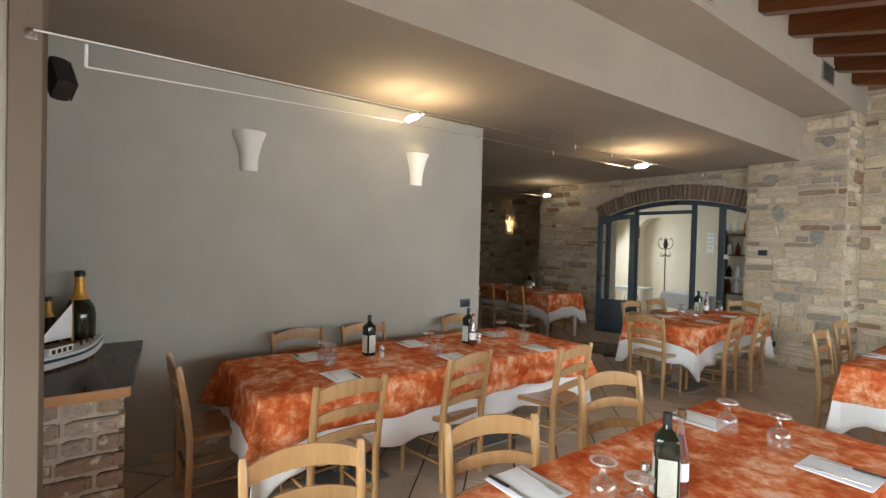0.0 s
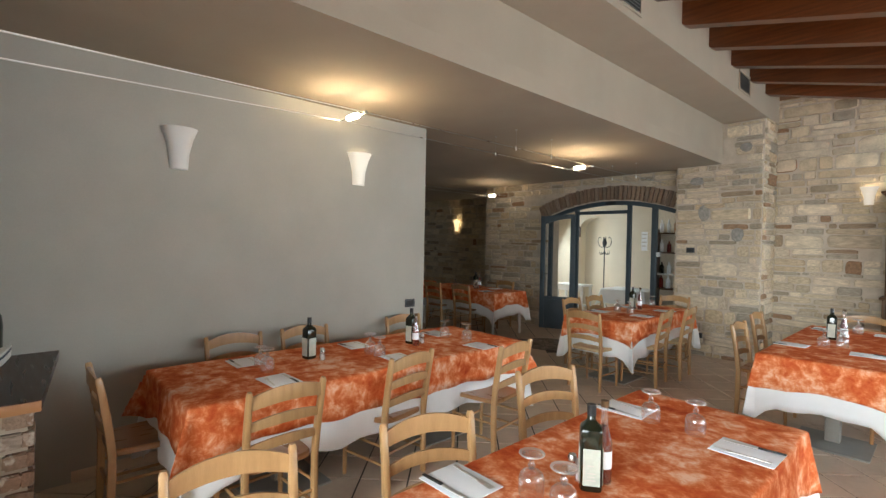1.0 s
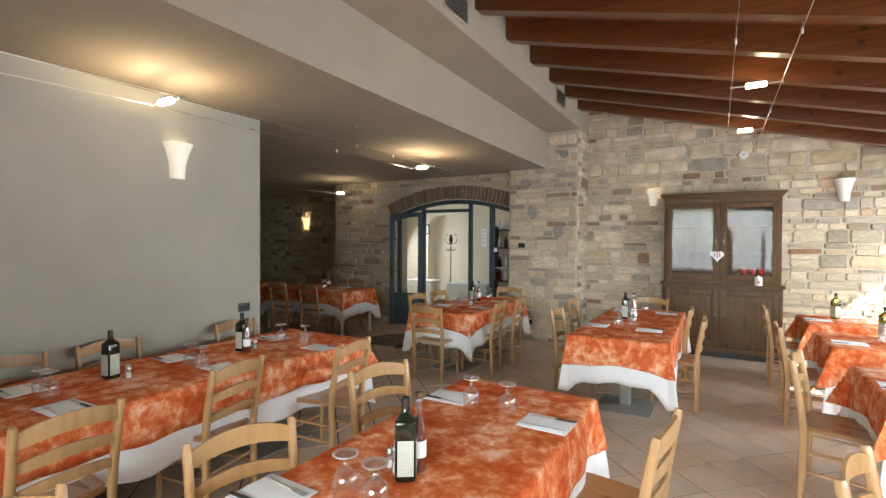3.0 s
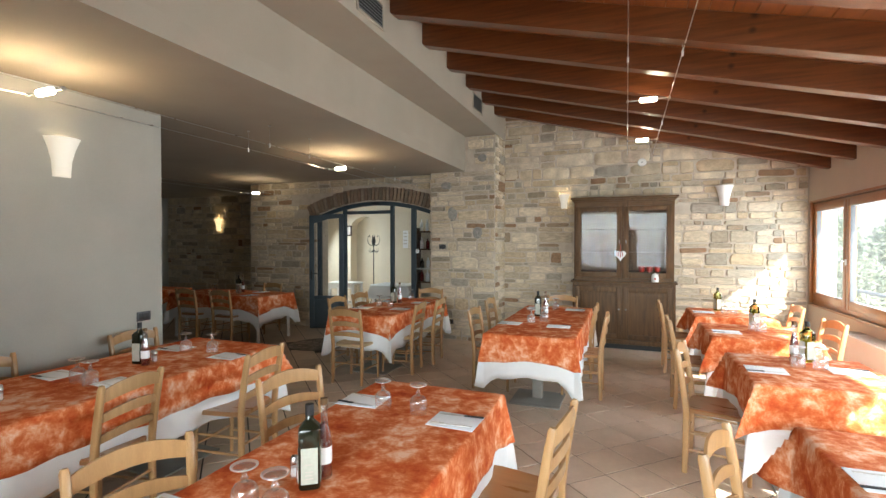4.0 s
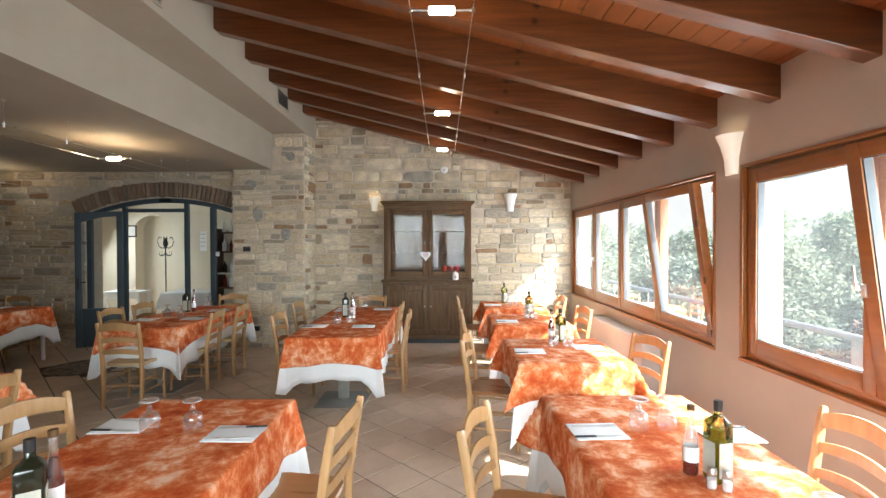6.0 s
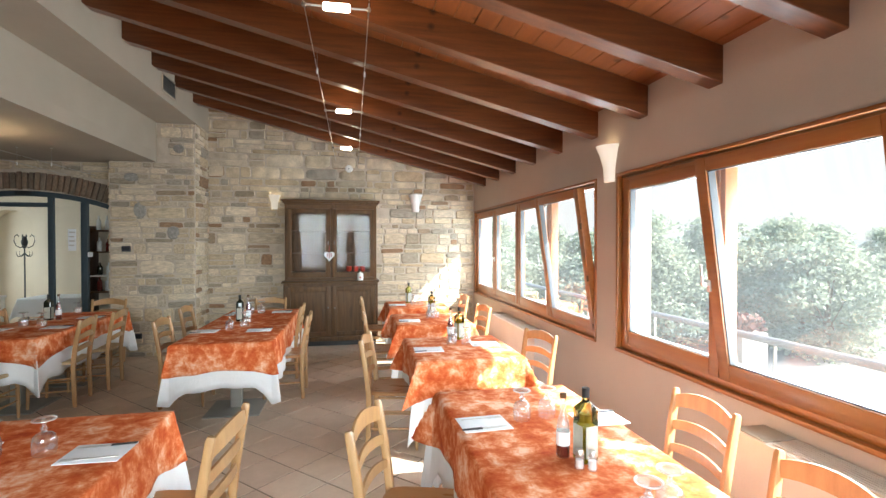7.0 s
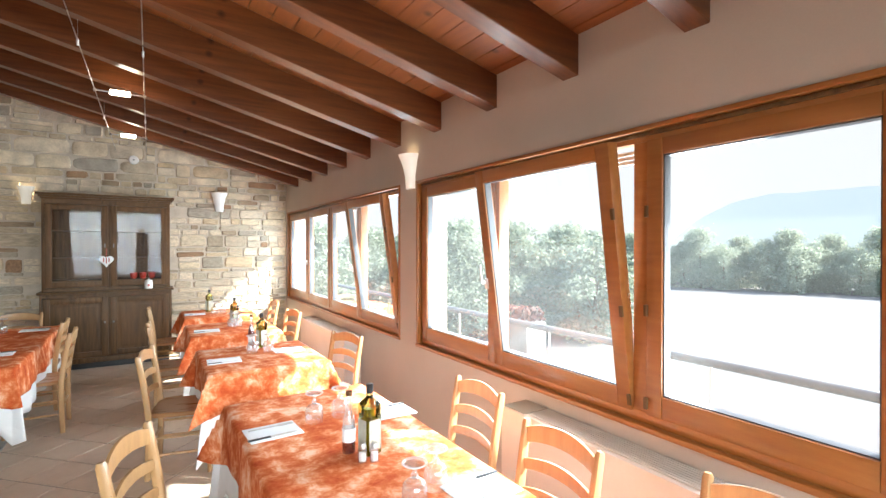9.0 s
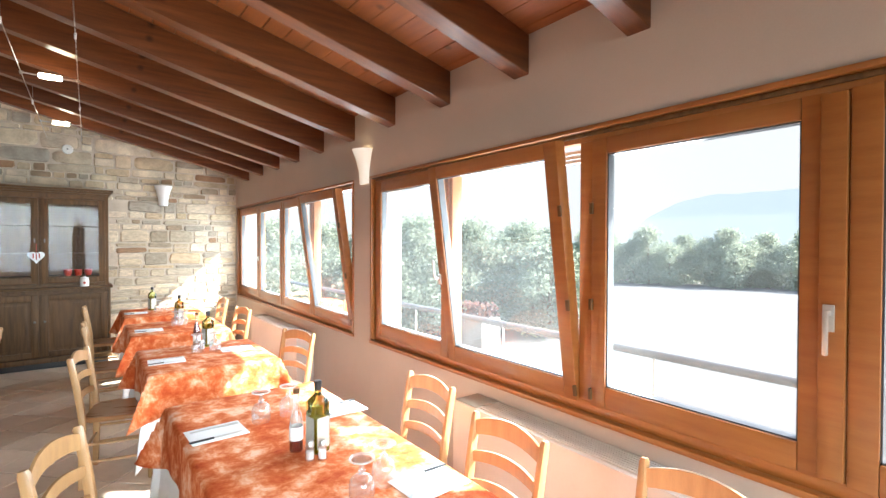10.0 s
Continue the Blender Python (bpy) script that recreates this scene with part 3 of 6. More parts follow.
# ---- chairs ----
def chair(seat_mat):
    """Ladder-back chair, its back towards -y."""
    t = thing("dining_chair", "light beech ladder-back chair with a wooden seat", "chair", "dining chairs")
    def back_y(z):
        return -0.02 - 0.13 * max(z - 0.44, 0) ** 1.3 / 0.34 * 0.5 if z > 0.44 else -0.02 - 0.05 * (0.44 - z) ** 2
    sec = rounded(0.034, 0.044, 0.012, 2)
    for s in (-1, 1):
        bm = bmesh.new()
        zs = [0, 0.15, 0.3, 0.44, 0.55, 0.66, 0.77, 0.865, 0.88]
        sweep(bm, [(s * (0.195 + 0.02 * max(z - 0.44, 0)), back_y(z), z) for z in zs], sec, up=(0, 1, 0), scale=[0.85, 0.95, 1, 1, 1, 0.98, 0.92, 0.85, 0.6])
        part("back_post", bm, BEECH, t)
        bm = bmesh.new()
        sweep(bm, [(s * 0.19, 0.365, 0), (s * 0.188, 0.362, 0.2), (s * 0.185, 0.36, 0.435)], ring(0.017, 8), up=(0, 1, 0), scale=[0.8, 1, 1])
        part("front_leg", bm, BEECH, t)
        for z in (0.17, 0.29):
            bm = bmesh.new()
            sweep(bm, [(s * 0.193, back_y(z), z), (s * 0.192, 0.17, z), (s * 0.189, 0.363, z)], ring(0.0095, 8), scale=[0.85, 1.1, 0.85])
            part("side_stretcher", bm, BEECH, t)
    for z in (0.21, 0.33):
        bm = bmesh.new()
        sweep(bm, [(-0.187, 0.362, z), (0, 0.362, z), (0.187, 0.362, z)], ring(0.0095, 8), scale=[0.85, 1.1, 0.85])
        part("front_stretcher", bm, BEECH, t)
    bm = bmesh.new()
    sweep(bm, [(-0.195, back_y(0.24), 0.24), (0, back_y(0.24), 0.24), (0.195, back_y(0.24), 0.24)], ring(0.0095, 8))
    part("back_stretcher", bm, BEECH, t)
    for z, h, arch in ((0.822, 0.080, 0.026), (0.695, 0.054, 0.020), (0.575, 0.050, 0.018)):
        bm = bmesh.new()
        n = 10
        rows = []
        for i in range(n + 1):
            u = i / n * 2 - 1
            x = u * 0.198
            y = back_y(z) - 0.028 * (1 - u * u)
            lift = arch * (1 - u * u)
            hh = h * (0.82 + 0.18 * (1 - u * u))
            rows.append([bm.verts.new((x, y + dy, z - h / 2 + dz)) for dy, dz in ((-0.008, lift), (0.008, lift), (0.0095, lift + hh * 0.5), (0.006, lift + hh), (-0.006, lift + hh), (-0.0095, lift + hh * 0.5))])
        for a, b in zip(rows, rows[1:]):
            for k in range(6):
                bm.faces.new((a[k], a[(k + 1) % 6], b[(k + 1) % 6], b[k]))
        bm.faces.new(rows[0]), bm.faces.new(rows[-1])
        part("top_rail" if z > 0.8 else "back_slat", bm, BEECH, t)
    bm = bmesh.new()
    outline = []
    for i in range(24):
        a = 2 * math.pi * i / 24
        c, s = math.cos(a), math.sin(a)
        u, v = abs(c) ** 0.35 * (1 if c > 0 else -1), abs(s) ** 0.35 * (1 if s > 0 else -1)
        outline.append((u * (0.205 + 0.015 * v), 0.175 + v * 0.205))
    lo = [bm.verts.new((x, y, 0.435)) for x, y in outline]
    m1 = [bm.verts.new((x * 1.0, y, 0.455)) for x, y in outline]
    hi = [bm.verts.new((x * 0.96, 0.175 + (y - 0.175) * 0.96, 0.465)) for x, y in outline]
    inn = [bm.verts.new((x * 0.6, 0.175 + (y - 0.175) * 0.6, 0.457)) for x, y in outline]
    for a, b in ((lo, m1), (m1, hi), (hi, inn)):
        for i in range(24):
            bm.faces.new((a[i], a[(i + 1) % 24], b[(i + 1) % 24], b[i]))
    bm.faces.new(inn), bm.faces.new(list(reversed(lo)))
    part("seat", bm, seat_mat, t)
    return t


CHAIRS = {}
RUSHY = "light beech ladder-back chair with a pale seat"


def seat_at(x, y, facing, label=""):
    """A chair whose top rail is at x, y, facing a compass angle (0 looks along +y, 90 along -x)."""
    m = pose(x, y, 0, 0, 0, facing) @ Matrix.Translation((0, 0.086, 0))
    kind = RUSH if label == RUSHY else SEATWOOD
    if kind in CHAIRS:
        c = copy_thing(CHAIRS[kind], m)
    else:
        c = CHAIRS[kind] = chair(kind)
        c.matrix_basis = m
    if label:
        c["label"] = label
    return c


# ---- tables and cloths ----
def cloth(name, label, mat, x0, x1, y0, y1, z, over, seed, extra=0.0, group="tablecloths", droop=0.24, corner=0.0, kick=0.10, reach=0.28, bend=1.1):
    """A hanging cloth: flat on the board, falling at the edges, with flaring corners."""
    r = random.Random(seed)
    ph = [r.uniform(0, 6.28) for _ in range(8)]
    cx, cy = (x0 + x1) / 2, (y0 + y1) / 2
    hx, hy = (x1 - x0) / 2, (y1 - y0) / 2

    def steps(h):
        inner = max(int(2 * h / 0.07), 6)
        tail = [0.0, 0.012, 0.035, 0.07, 0.11, 0.15, 0.19, 0.23, 0.27, 0.31, 0.35, 0.39, 0.43, 0.47]
        tail = [d for d in tail if d < over - 0.015] + [over]
        return [-h - d for d in reversed(tail)] + [-h + 2 * h * k / inner for k in range(1, inner)] + [h + d for d in tail]

    def fold(s, k):
        return 0.5 + 0.28 * math.sin(s * 9.0 + ph[k]) + 0.22 * math.sin(s * 19.0 + ph[k + 4])

    bm = bmesh.new()
    us, vs = steps(hx), steps(hy)
    grid = []
    for u in us:
        row = []
        for v in vs:
            ox, oy = max(abs(u) - hx, 0), max(abs(v) - hy, 0)
            sx, sy = (1 if u > 0 else -1), (1 if v > 0 else -1)
            bx, by = max(-hx, min(hx, u)), max(-hy, min(hy, v))
            d = math.hypot(ox, oy)
            if d < 1e-6:
                p = (bx, by, z + extra * 0.3 + 0.0012 * math.sin(bx * 17 + ph[0]) * math.sin(by * 13 + ph[1]))
            else:
                th = math.atan2(oy, ox)
                wob = fold(by, 0 if sx > 0 else 1) * math.cos(th) ** 2 + fold(bx, 2 if sy > 0 else 3) * math.sin(th) ** 2
                out = 0.008 + extra + 0.03 * wob * min(d / 0.25, 1.3)
                flare = droop * d * math.sin(2 * th) ** 2
                drop = math.sqrt(max(d * d - flare * flare, 0)) - 0.006
                if corner:
                    near = hy - abs(by) if ox >= oy else hx - abs(bx)
                    flare = kick * max(ox, oy) * math.sin(2 * th) ** 2
                    drop = max(ox, oy) * (1 + corner * max(1 - near / reach, 0) ** bend * (1 + 0.1 * math.sin(5 * th + ph[5]))) * (0.96 + 0.08 * wob) - 0.006
                lip = min(d / 0.012, 1.0)
                p = (bx + sx * (math.cos(th) * out * lip + flare * 0.72), by + sy * (math.sin(th) * out * lip + flare * 0.72), z + extra * 0.3 - max(drop, 0))
            row.append(bm.verts.new((p[0], p[1], p[2])))
        grid.append(row)
    for a, b in zip(grid, grid[1:]):
        for k in range(len(vs) - 1):
            bm.faces.new((a[k], a[k + 1], b[k + 1], b[k]))
    ob = part(name, bm, mat)
    ob.data.set_sharp_from_angle(angle=radians(80))
    mod = ob.modifiers.new("thickness", "SOLIDIFY")
    mod.thickness, mod.offset = 0.0015, 1.0
    ob.matrix_basis = Matrix.Translation((cx, cy, 0))
    return tagged(ob, label, "tablecloth", group)


TOP = 0.765


def table(x0, x1, y0, y1, seed, red=(0.25, 0.45), white=(0.40, 0.5), legs="pedestal", kick=0.2):
    t = thing("dining_table", "square-topped dining table hidden under two cloths", "table", "dining tables", Matrix.Translation(((x0 + x1) / 2, (y0 + y1) / 2, 0)))
    hx, hy = (x1 - x0) / 2, (y1 - y0) / 2
    part("tabletop", boxes((-hx + 0.004, hx - 0.004, -hy + 0.004, hy - 0.004, 0.72, 0.752), bevel=0.006), WALNUT, t)
    if legs == "pedestal":
        n = max(1, round(2 * hy / 1.1))
        for k in range(n):
            yc = -hy + (k + 0.5) * 2 * hy / n
            part("column", boxes((-0.05, 0.05, yc - 0.05, yc + 0.05, 0.02, 0.72), bevel=0.008), CEMENT, t)
            bm = bmesh.new()
            lathe(bm, [(0.36, 0.0), (0.36, 0.012), (0.07, 0.03)], (0, yc, 0), 4, None)
            bmesh.ops.rotate(bm, verts=bm.verts, cent=(0, yc, 0), matrix=Matrix.Rotation(radians(45), 3, "Z"))
            part("base_plate", bm, CEMENT, t)
    else:
        for sx in (-1, 1):
            for sy in (-1, 1):
                bm = bmesh.new()
                lathe(bm, [(0.022, 0), (0.028, 0.05), (0.022, 0.1), (0.03, 0.35), (0.036, 0.6), (0.04, 0.72)], (sx * (hx - 0.06), sy * (hy - 0.06), 0), 12)
                part("leg", bm, legs, t)
    cloth("undercloth", "plain white undercloth with hanging corners", LINEN, x0, x1, y0, y1, TOP - 0.008, white[0], seed, corner=white[1], reach=0.17, kick=0.22, bend=1.7)
    cloth("tablecloth", "orange-red batik tablecloth over a white cloth", CLOTH, x0, x1, y0, y1, TOP, red[0], seed, extra=0.005, corner=red[1], kick=kick)
    return t


TABLES = {
    "A": (-1.01, -0.21, 0.35, 2.90), "E": (-3.27, -2.34, 0.79, 3.48), "B": (-0.83, 0.02, 4.66, 6.85), "G": (-3.0, -2.17, 5.2, 7.05),
    "W1": (1.24, 2.03, 0.75, 2.94), "W2": (1.22, 2.06, 3.68, 4.58), "W3": (1.22, 2.05, 5.25, 6.1), "W4": (1.24, 2.05, 6.58, 7.42),
    "D": (-7.0, -5.05, 6.2, 7.05), "F": (-9.6, -7.5, 6.2, 7.05),
}
for k, (key, b) in enumerate(TABLES.items()):
    table(*b, seed=k + 1, kick=0.65 if key[0] in "EW" else 0.2, legs="pedestal" if key not in "DF" else CERAMIC,
          red={"B": (0.25, 0.14), "G": (0.19, 0.45), "D": (0.22, 0.4), "F": (0.22, 0.4), "A": (0.25, 0.19)}.get(key, (0.245, 0.28)), white=(0.40, 0.30) if key in "BGDF" else (0.41, 0.40))

# chairs: the long table by the grey wall, and the one beside it
for y in (1.41, 2.0, 3.07):
    seat_at(-3.545, y, -90, "light beech ladder-back chair against the grey wall")
for x, y, a in ((-2.06, 1.18, 93), (-2.19, 2.11, 100), (-1.98, 2.95, 97)):
    seat_at(x, y, a)
seat_at(-2.99, 0.46, 0, "light beech ladder-back chair at the table's end")
for x, y, a in ((-1.41, 0.68, -100), (-1.26, 1.44, -107), (-1.41, 2.51, -107)):
    seat_at(x, y, a)
seat_at(0.205, 2.41, 83)
# along the windows
seat_at(0.79, 2.35, -110), seat_at(0.84, 4.2, -102), seat_at(0.86, 5.6, -90), seat_at(0.86, 7.0, -90)
seat_at(2.455, 2.23, 90), seat_at(2.32, 1.475, 90), seat_at(2.50, 0.76, 90), seat_at(2.37, 4.1, 106), seat_at(2.36, 5.9, 97), seat_at(2.40, 7.1, 90)
# middle tables
seat_at(0.27, 5.60, 90), seat_at(0.12, 6.38, 90), seat_at(-1.21, 5.52, -90), seat_at(-1.30, 6.52, -90), seat_at(-0.41, 7.27, 180)
seat_at(-2.57, 4.87, 0, RUSHY), seat_at(-1.99, 5.75, 97, RUSHY), seat_at(-1.93, 6.31, 95, RUSHY), seat_at(-3.38, 5.92, -90), seat_at(-3.36, 6.50, -90), seat_at(-2.61, 7.55, 183)
# side room
seat_at(-5.65, 5.98, 0), seat_at(-6.4, 5.98, 0), seat_at(-5.8, 7.4, 180), seat_at(-8.0, 5.98, 0), seat_at(-8.7, 5.98, 0)


# ---- wall and ceiling fittings ----
def half_cup(bm, w0, w1, h, d, t=0.012):
    """A flared half cup against a wall: the wall is the plane y = 0, the cup comes forward to -y."""
    n = 10
    def ringpts(w, dd, z):
        return [(w / 2 * math.cos(math.pi * k / n), -dd * math.sin(math.pi * k / n) - 0.002, z) for k in range(n + 1)]
    prof = [(0.0, w0, d * 0.42), (0.4, w0 * 1.12, d * 0.5), (0.75, w0 + (w1 - w0) * 0.55, d * 0.72), (1.0, w1, d)]
    out = [[bm.verts.new(p) for p in ringpts(w, dd, z * h)] for z, w, dd in prof]
    inn = [[bm.verts.new(p) for p in ringpts(w - 2 * t, dd - t, max(z * h, 0.02))] for z, w, dd in prof]
    for rows in (out, inn):
        for a, b in zip(rows, rows[1:]):
            for k in range(n):
                bm.faces.new((a[k], a[k + 1], b[k + 1], b[k]))
    for k in range(n):
        bm.faces.new((out[-1][k], out[-1][k + 1], inn[-1][k + 1], inn[-1][k]))
    bm.faces.new(out[0]), bm.faces.new(inn[0])


def sconce(m, lit, label, glow=None):
    t = thing("wall_sconce", label, "wall lamp", "wall sconces", m)
    bm = bmesh.new()
    half_cup(bm, 0.125, 0.25, 0.30, 0.12)
    part("shade", bm, (glow or SHADEGLOW) if lit else CERAMIC, t, "plaster glowing from the bulb inside" if lit else "")
    part("back_plate", boxes((-0.045, 0.045, -0.006, -0.001, 0.06, 0.2)), CERAMIC, t)
    if lit:
        bm = bmesh.new()
        lathe(bm, [(0.0, 0.0), (0.014, 0.004), (0.016, 0.05), (0.010, 0.07), (0.0, 0.075)], (0, -0.045, 0.13), 10)
        part("bulb", bm, WARM, t, "glowing warm bulb")
        lamp = new("sconce_light", bpy.data.lights.new("sconce_light", "POINT"))
        lamp.data.energy, lamp.data.color, lamp.data.shadow_soft_size = lit * 0.7, (1.0, 0.76, 0.48), 0.03
        lamp.matrix_world = m @ Matrix.Translation((0, -0.055, 0.19))
    return t


sconce(pose(GX, 1.035, 2.13, 0, 0, 90), 0, "white plaster cup-shaped wall lamp, switched off")
sconce(pose(GX, 2.58, 2.16, 0, 0, 90), 0.11, "white plaster cup-shaped wall lamp, lit warm")
sconce(pose(-0.52, BACK - 0.045, 2.22) @ Matrix.Scale(0.78, 4), 0.12, "lit cup-shaped wall lamp beside the dresser")
sconce(pose(1.815, BACK - 0.045, 2.2), 0, "white cup-shaped wall lamp on stone, switched off")
sconce(pose(EX, 3.81, 2.17, 0, 0, -90), 0.3, "lit cup-shaped wall lamp between the windows")
sconce(pose(-9.33, 9.5 - 0.04, 1.95), 0.45, "lit wall lamp on the dim stone wall", SIDEGLOW)


def bar_lamp(x, y, z, power, label):
    """A glass rod lamp held across two cables."""
    t = thing("cable_lamp", label, "lamp", "cable lamps", Matrix.Translation((x, y, z)))
    for s in (-1, 1):
        bm = bmesh.new()
        sweep(bm, [(s * 0.075, 0, 0), (s * 0.185, 0, 0.002)], ring(0.007, 8))
        part("arm", bm, STEEL, t)
        bm = bmesh.new()
        lathe(bm, [(0.012, -0.012), (0.014, 0.0), (0.012, 0.012)], (s * 0.187, 0, 0.002), 8)
        part("clamp", bm, STEEL, t)
    bm = bmesh.new()
    sweep(bm, [(-0.078, 0, 0), (-0.07, 0, 0), (0.07, 0, 0), (0.078, 0, 0)], ring(0.024, 12), scale=[0.8, 1, 1, 0.8])
    part("glass_tube", bm, TUBE, t, "glowing frosted glass tube")
    lamp = new("cable_light", bpy.data.lights.new("cable_light", "SPOT"))
    lamp.data.energy, lamp.data.color, lamp.data.shadow_soft_size = power, (1.0, 0.70, 0.40), 0.05
    lamp.data.spot_size, lamp.data.spot_blend = radians(166), 0.45
    lamp.matrix_world = look((x, y, z - 0.13), (x, y + 0.001, z + 1))
    return t


for y in (3.05, 5.28, 7.24):
    bar_lamp(0.65, y, 3.05, 0.9, "lit glass rod lamp between two cables under the rafters")
bar_lamp(-3.14, 2.2, 2.65, 3.2, "lit glass rod lamp between two cables under the low ceiling")
bar_lamp(-3.14, 5.67, 2.65, 3.4, "lit glass rod lamp between two cables under the low ceiling")
bar_lamp(-6.1, 7.29, 2.59, 1.1, "lit glass rod lamp of the side room")


def cable(x, y0, y1, z, drop=0.0):
    bm = bmesh.new()
    sweep(bm, [(x, y0 + (y1 - y0) * k / 12, z - drop * 4 * (k / 12) * (1 - k / 12)) for k in range(13)], ring(0.0035, 6))
    return tagged(part("lamp_cable", bm, STEEL), "thin steel low-voltage lamp cable stretched along the room", "cable", "lamp cables")


for x in (0.463, 0.837):
    cable(x, SOUTH, BACK - 0.02, 3.052)
for x in (-3.327, -2.953):
    cable(x, 2.2, DOORY - 0.02, 2.652)
for x in (-6.287, -5.913):
    cable(x, 3.5, DOORY - 0.02, 2.592)


def hanger(x, y, z0, z1):
    t = thing("cable_hanger", "small steel rod holding a lamp cable under the ceiling", "hanger", "cable hangers", Matrix.Translation((x, y, 0)))
    bm = bmesh.new()
    sweep(bm, [(0, 0, z0 - 0.01), (0, 0, z1)], ring(0.0012, 6), up=(0, 1, 0))
    part("rod", bm, STEEL, t)
    bm = bmesh.new()
    lathe(bm, [(0.006, -0.03), (0.008, -0.02), (0.008, 0.01), (0.004, 0.016)], (0, 0, z0), 8)
    part("grip", bm, CERAMIC, t)
    bm = bmesh.new()
    lathe(bm, [(0.016, z1 - 0.008), (0.012, z1 - 0.001)], (0, 0, 0), 10)
    part("rosette", bm, STEEL, t)


for x, y in ((-3.327, 4.2), (-2.953, 4.1), (-2.953, 4.75), (-3.327, 6.9), (-2.953, 6.9)):
    hanger(x, y, 2.652, CEIL)
for x, y in ((0.463, 4.11), (0.837, 4.12), (0.463, 6.3), (0.837, 6.3)):
    hanger(x, y, 3.052, beam_z(x) + 0.22)

bm = bmesh.new()
sweep(bm, [(-2.052, 0.04, 2.335), (-2.052, 0.04, 2.25)], ring(0.006, 8), up=(0, 1, 0))
tagged(part("cable_spreader", bm, CERAMIC), "white bar spreading the two lamp cables near the pillar", "spreader")
t = thing("cable_anchor", "small steel plate anchoring the cable on the pillar", "anchor", at=Matrix.Translation((-2.02, -0.115, 2.32)))
for a, b in (((-2.0, -0.115, 2.33), (-2.953, 2.2, 2.652)), ((-2.052, 0.04, 2.25), (-3.327, 2.2, 2.652))):
    bm = bmesh.new()
    sweep(bm, [a, b], ring(0.0036, 6))
    tagged(part("lamp_cable", bm, CERAMIC), "pale insulated lamp cable stretched from the pillar", "cable", "lamp cables")
part("plate", boxes((0.0, 0.006, -0.018, 0.018, -0.018, 0.018), bevel=0.002), STEEL, t)
part("hook", boxes((0.006, 0.03, -0.008, 0.008, -0.012, 0.012), bevel=0.003), STEEL, t)

t = thing("loudspeaker", "small black wall loudspeaker on a bracket behind the pillar", "loudspeaker", at=pose(-2.30, -0.05, 2.25, 0, -38, 20) @ Matrix.Scale(0.62, 4))
part("cabinet", boxes((-0.09, 0.09, -0.06, 0.06, -0.13, 0.13), bevel=0.045), BLACK, t)
part("grille", boxes((-0.075, 0.075, 0.06, 0.066, -0.115, 0.115), bevel=0.002), BLACKPLATE, t)
part("bracket", boxes((-0.02, 0.02, -0.09, -0.055, 0.03, 0.16), bevel=0.004), BLACK, t)


STONEGREY = material("grey_slats", (0.55, 0.50, 0.44), (0.62, 0.57, 0.50), rough=0.5, scale=8, fine=90, bump=0.02)


def vent(y0, y1, z0, z1):
    t = thing("air_vent", "grey slatted ventilation grille in the bulkhead", "vent", "air vents", Matrix.Translation((-1.53, 0, 0)))
    w = 0.022
    part("frame", boxes((0.0, 0.012, y0, y1, z0, z0 + w), (0.0, 0.012, y0, y1, z1 - w, z1), (0.0, 0.012, y0, y0 + w, z0 + w, z1 - w), (0.0, 0.012, y1 - w, y1, z0 + w, z1 - w)), CREAM, t)
    part("backing", boxes((0.0005, 0.002, y0 + w, y1 - w, z0 + w, z1 - w)), BLACK, t)
    n = 7
    for k in range(n):
        z = z0 + w + (z1 - z0 - 2 * w) * (k + 0.5) / n
        bm = bmesh.new()
        extrude(bm, [(0.002, z + 0.007), (0.003, z + 0.009), (0.011, z - 0.006), (0.010, z - 0.008)], "y", 0, 1)
        for v in bm.verts:
            v.co = (v.co.x, y0 + w if v.co.y < 0.5 else y1 - w, v.co.z)
        part("slat", bm, IRON, t)


vent(6.46, 6.91, 3.51, 3.75), vent(3.46, 3.90, 3.49, 3.73)


def plate(m, w, h, label, mat, keys=3):
    t = thing("wall_switch", label, "switch", at=m)
    part("plate", boxes((-w / 2, w / 2, -0.009, -0.001, -h / 2, h / 2), bevel=0.003), mat, t)
    for k in range(keys):
        a = -w / 2 + 0.014 + k * (w - 0.028) / keys
        part("rocker", boxes((a, a + (w - 0.034) / keys, -0.013, -0.009, -h / 2 + 0.016, h / 2 - 0.016), bevel=0.002), BLACK, t)


plate(pose(GX, 3.24, 0.98, 0, 0, 90), 0.13, 0.085, "dark grey switch plate on the grey wall", BLACKPLATE)
plate(pose(-2.47, PILY - 0.05, 1.58), 0.12, 0.08, "dark switch plate on the stone pier", BLACKPLATE)
plate(pose(-2.33, PILY - 0.05, 0.31), 0.12, 0.08, "dark low socket plate on the stone pier", BLACKPLATE, 2)
t = thing("smoke_detector", "round white detector on the stone wall", "detector", at=pose(0.68, BACK - 0.03, 2.92))
bm = bmesh.new()
lathe(bm, [(0.06, -0.005), (0.065, 0.01), (0.055, 0.03), (0.02, 0.036), (0.0, 0.036)], (0, 0, 0), 20, Matrix.Rotation(radians(90), 4, "X"))
part("housing", bm, CERAMIC, t)
bm = bmesh.new()
lathe(bm, [(0.012, 0.036), (0.010, 0.042), (0.0, 0.043)], (0, 0, 0), 12, Matrix.Rotation(radians(90), 4, "X"))
part("cap", bm, IRON, t)
t = thing("alarm_siren", "small white box at the top of the pier", "sensor", at=Matrix.Translation((-1.49, 7.70, 3.84)))
part("case", boxes((-0.04, 0.03, -0.03, 0.03, -0.07, 0.06), bevel=0.012), CERAMIC, t)


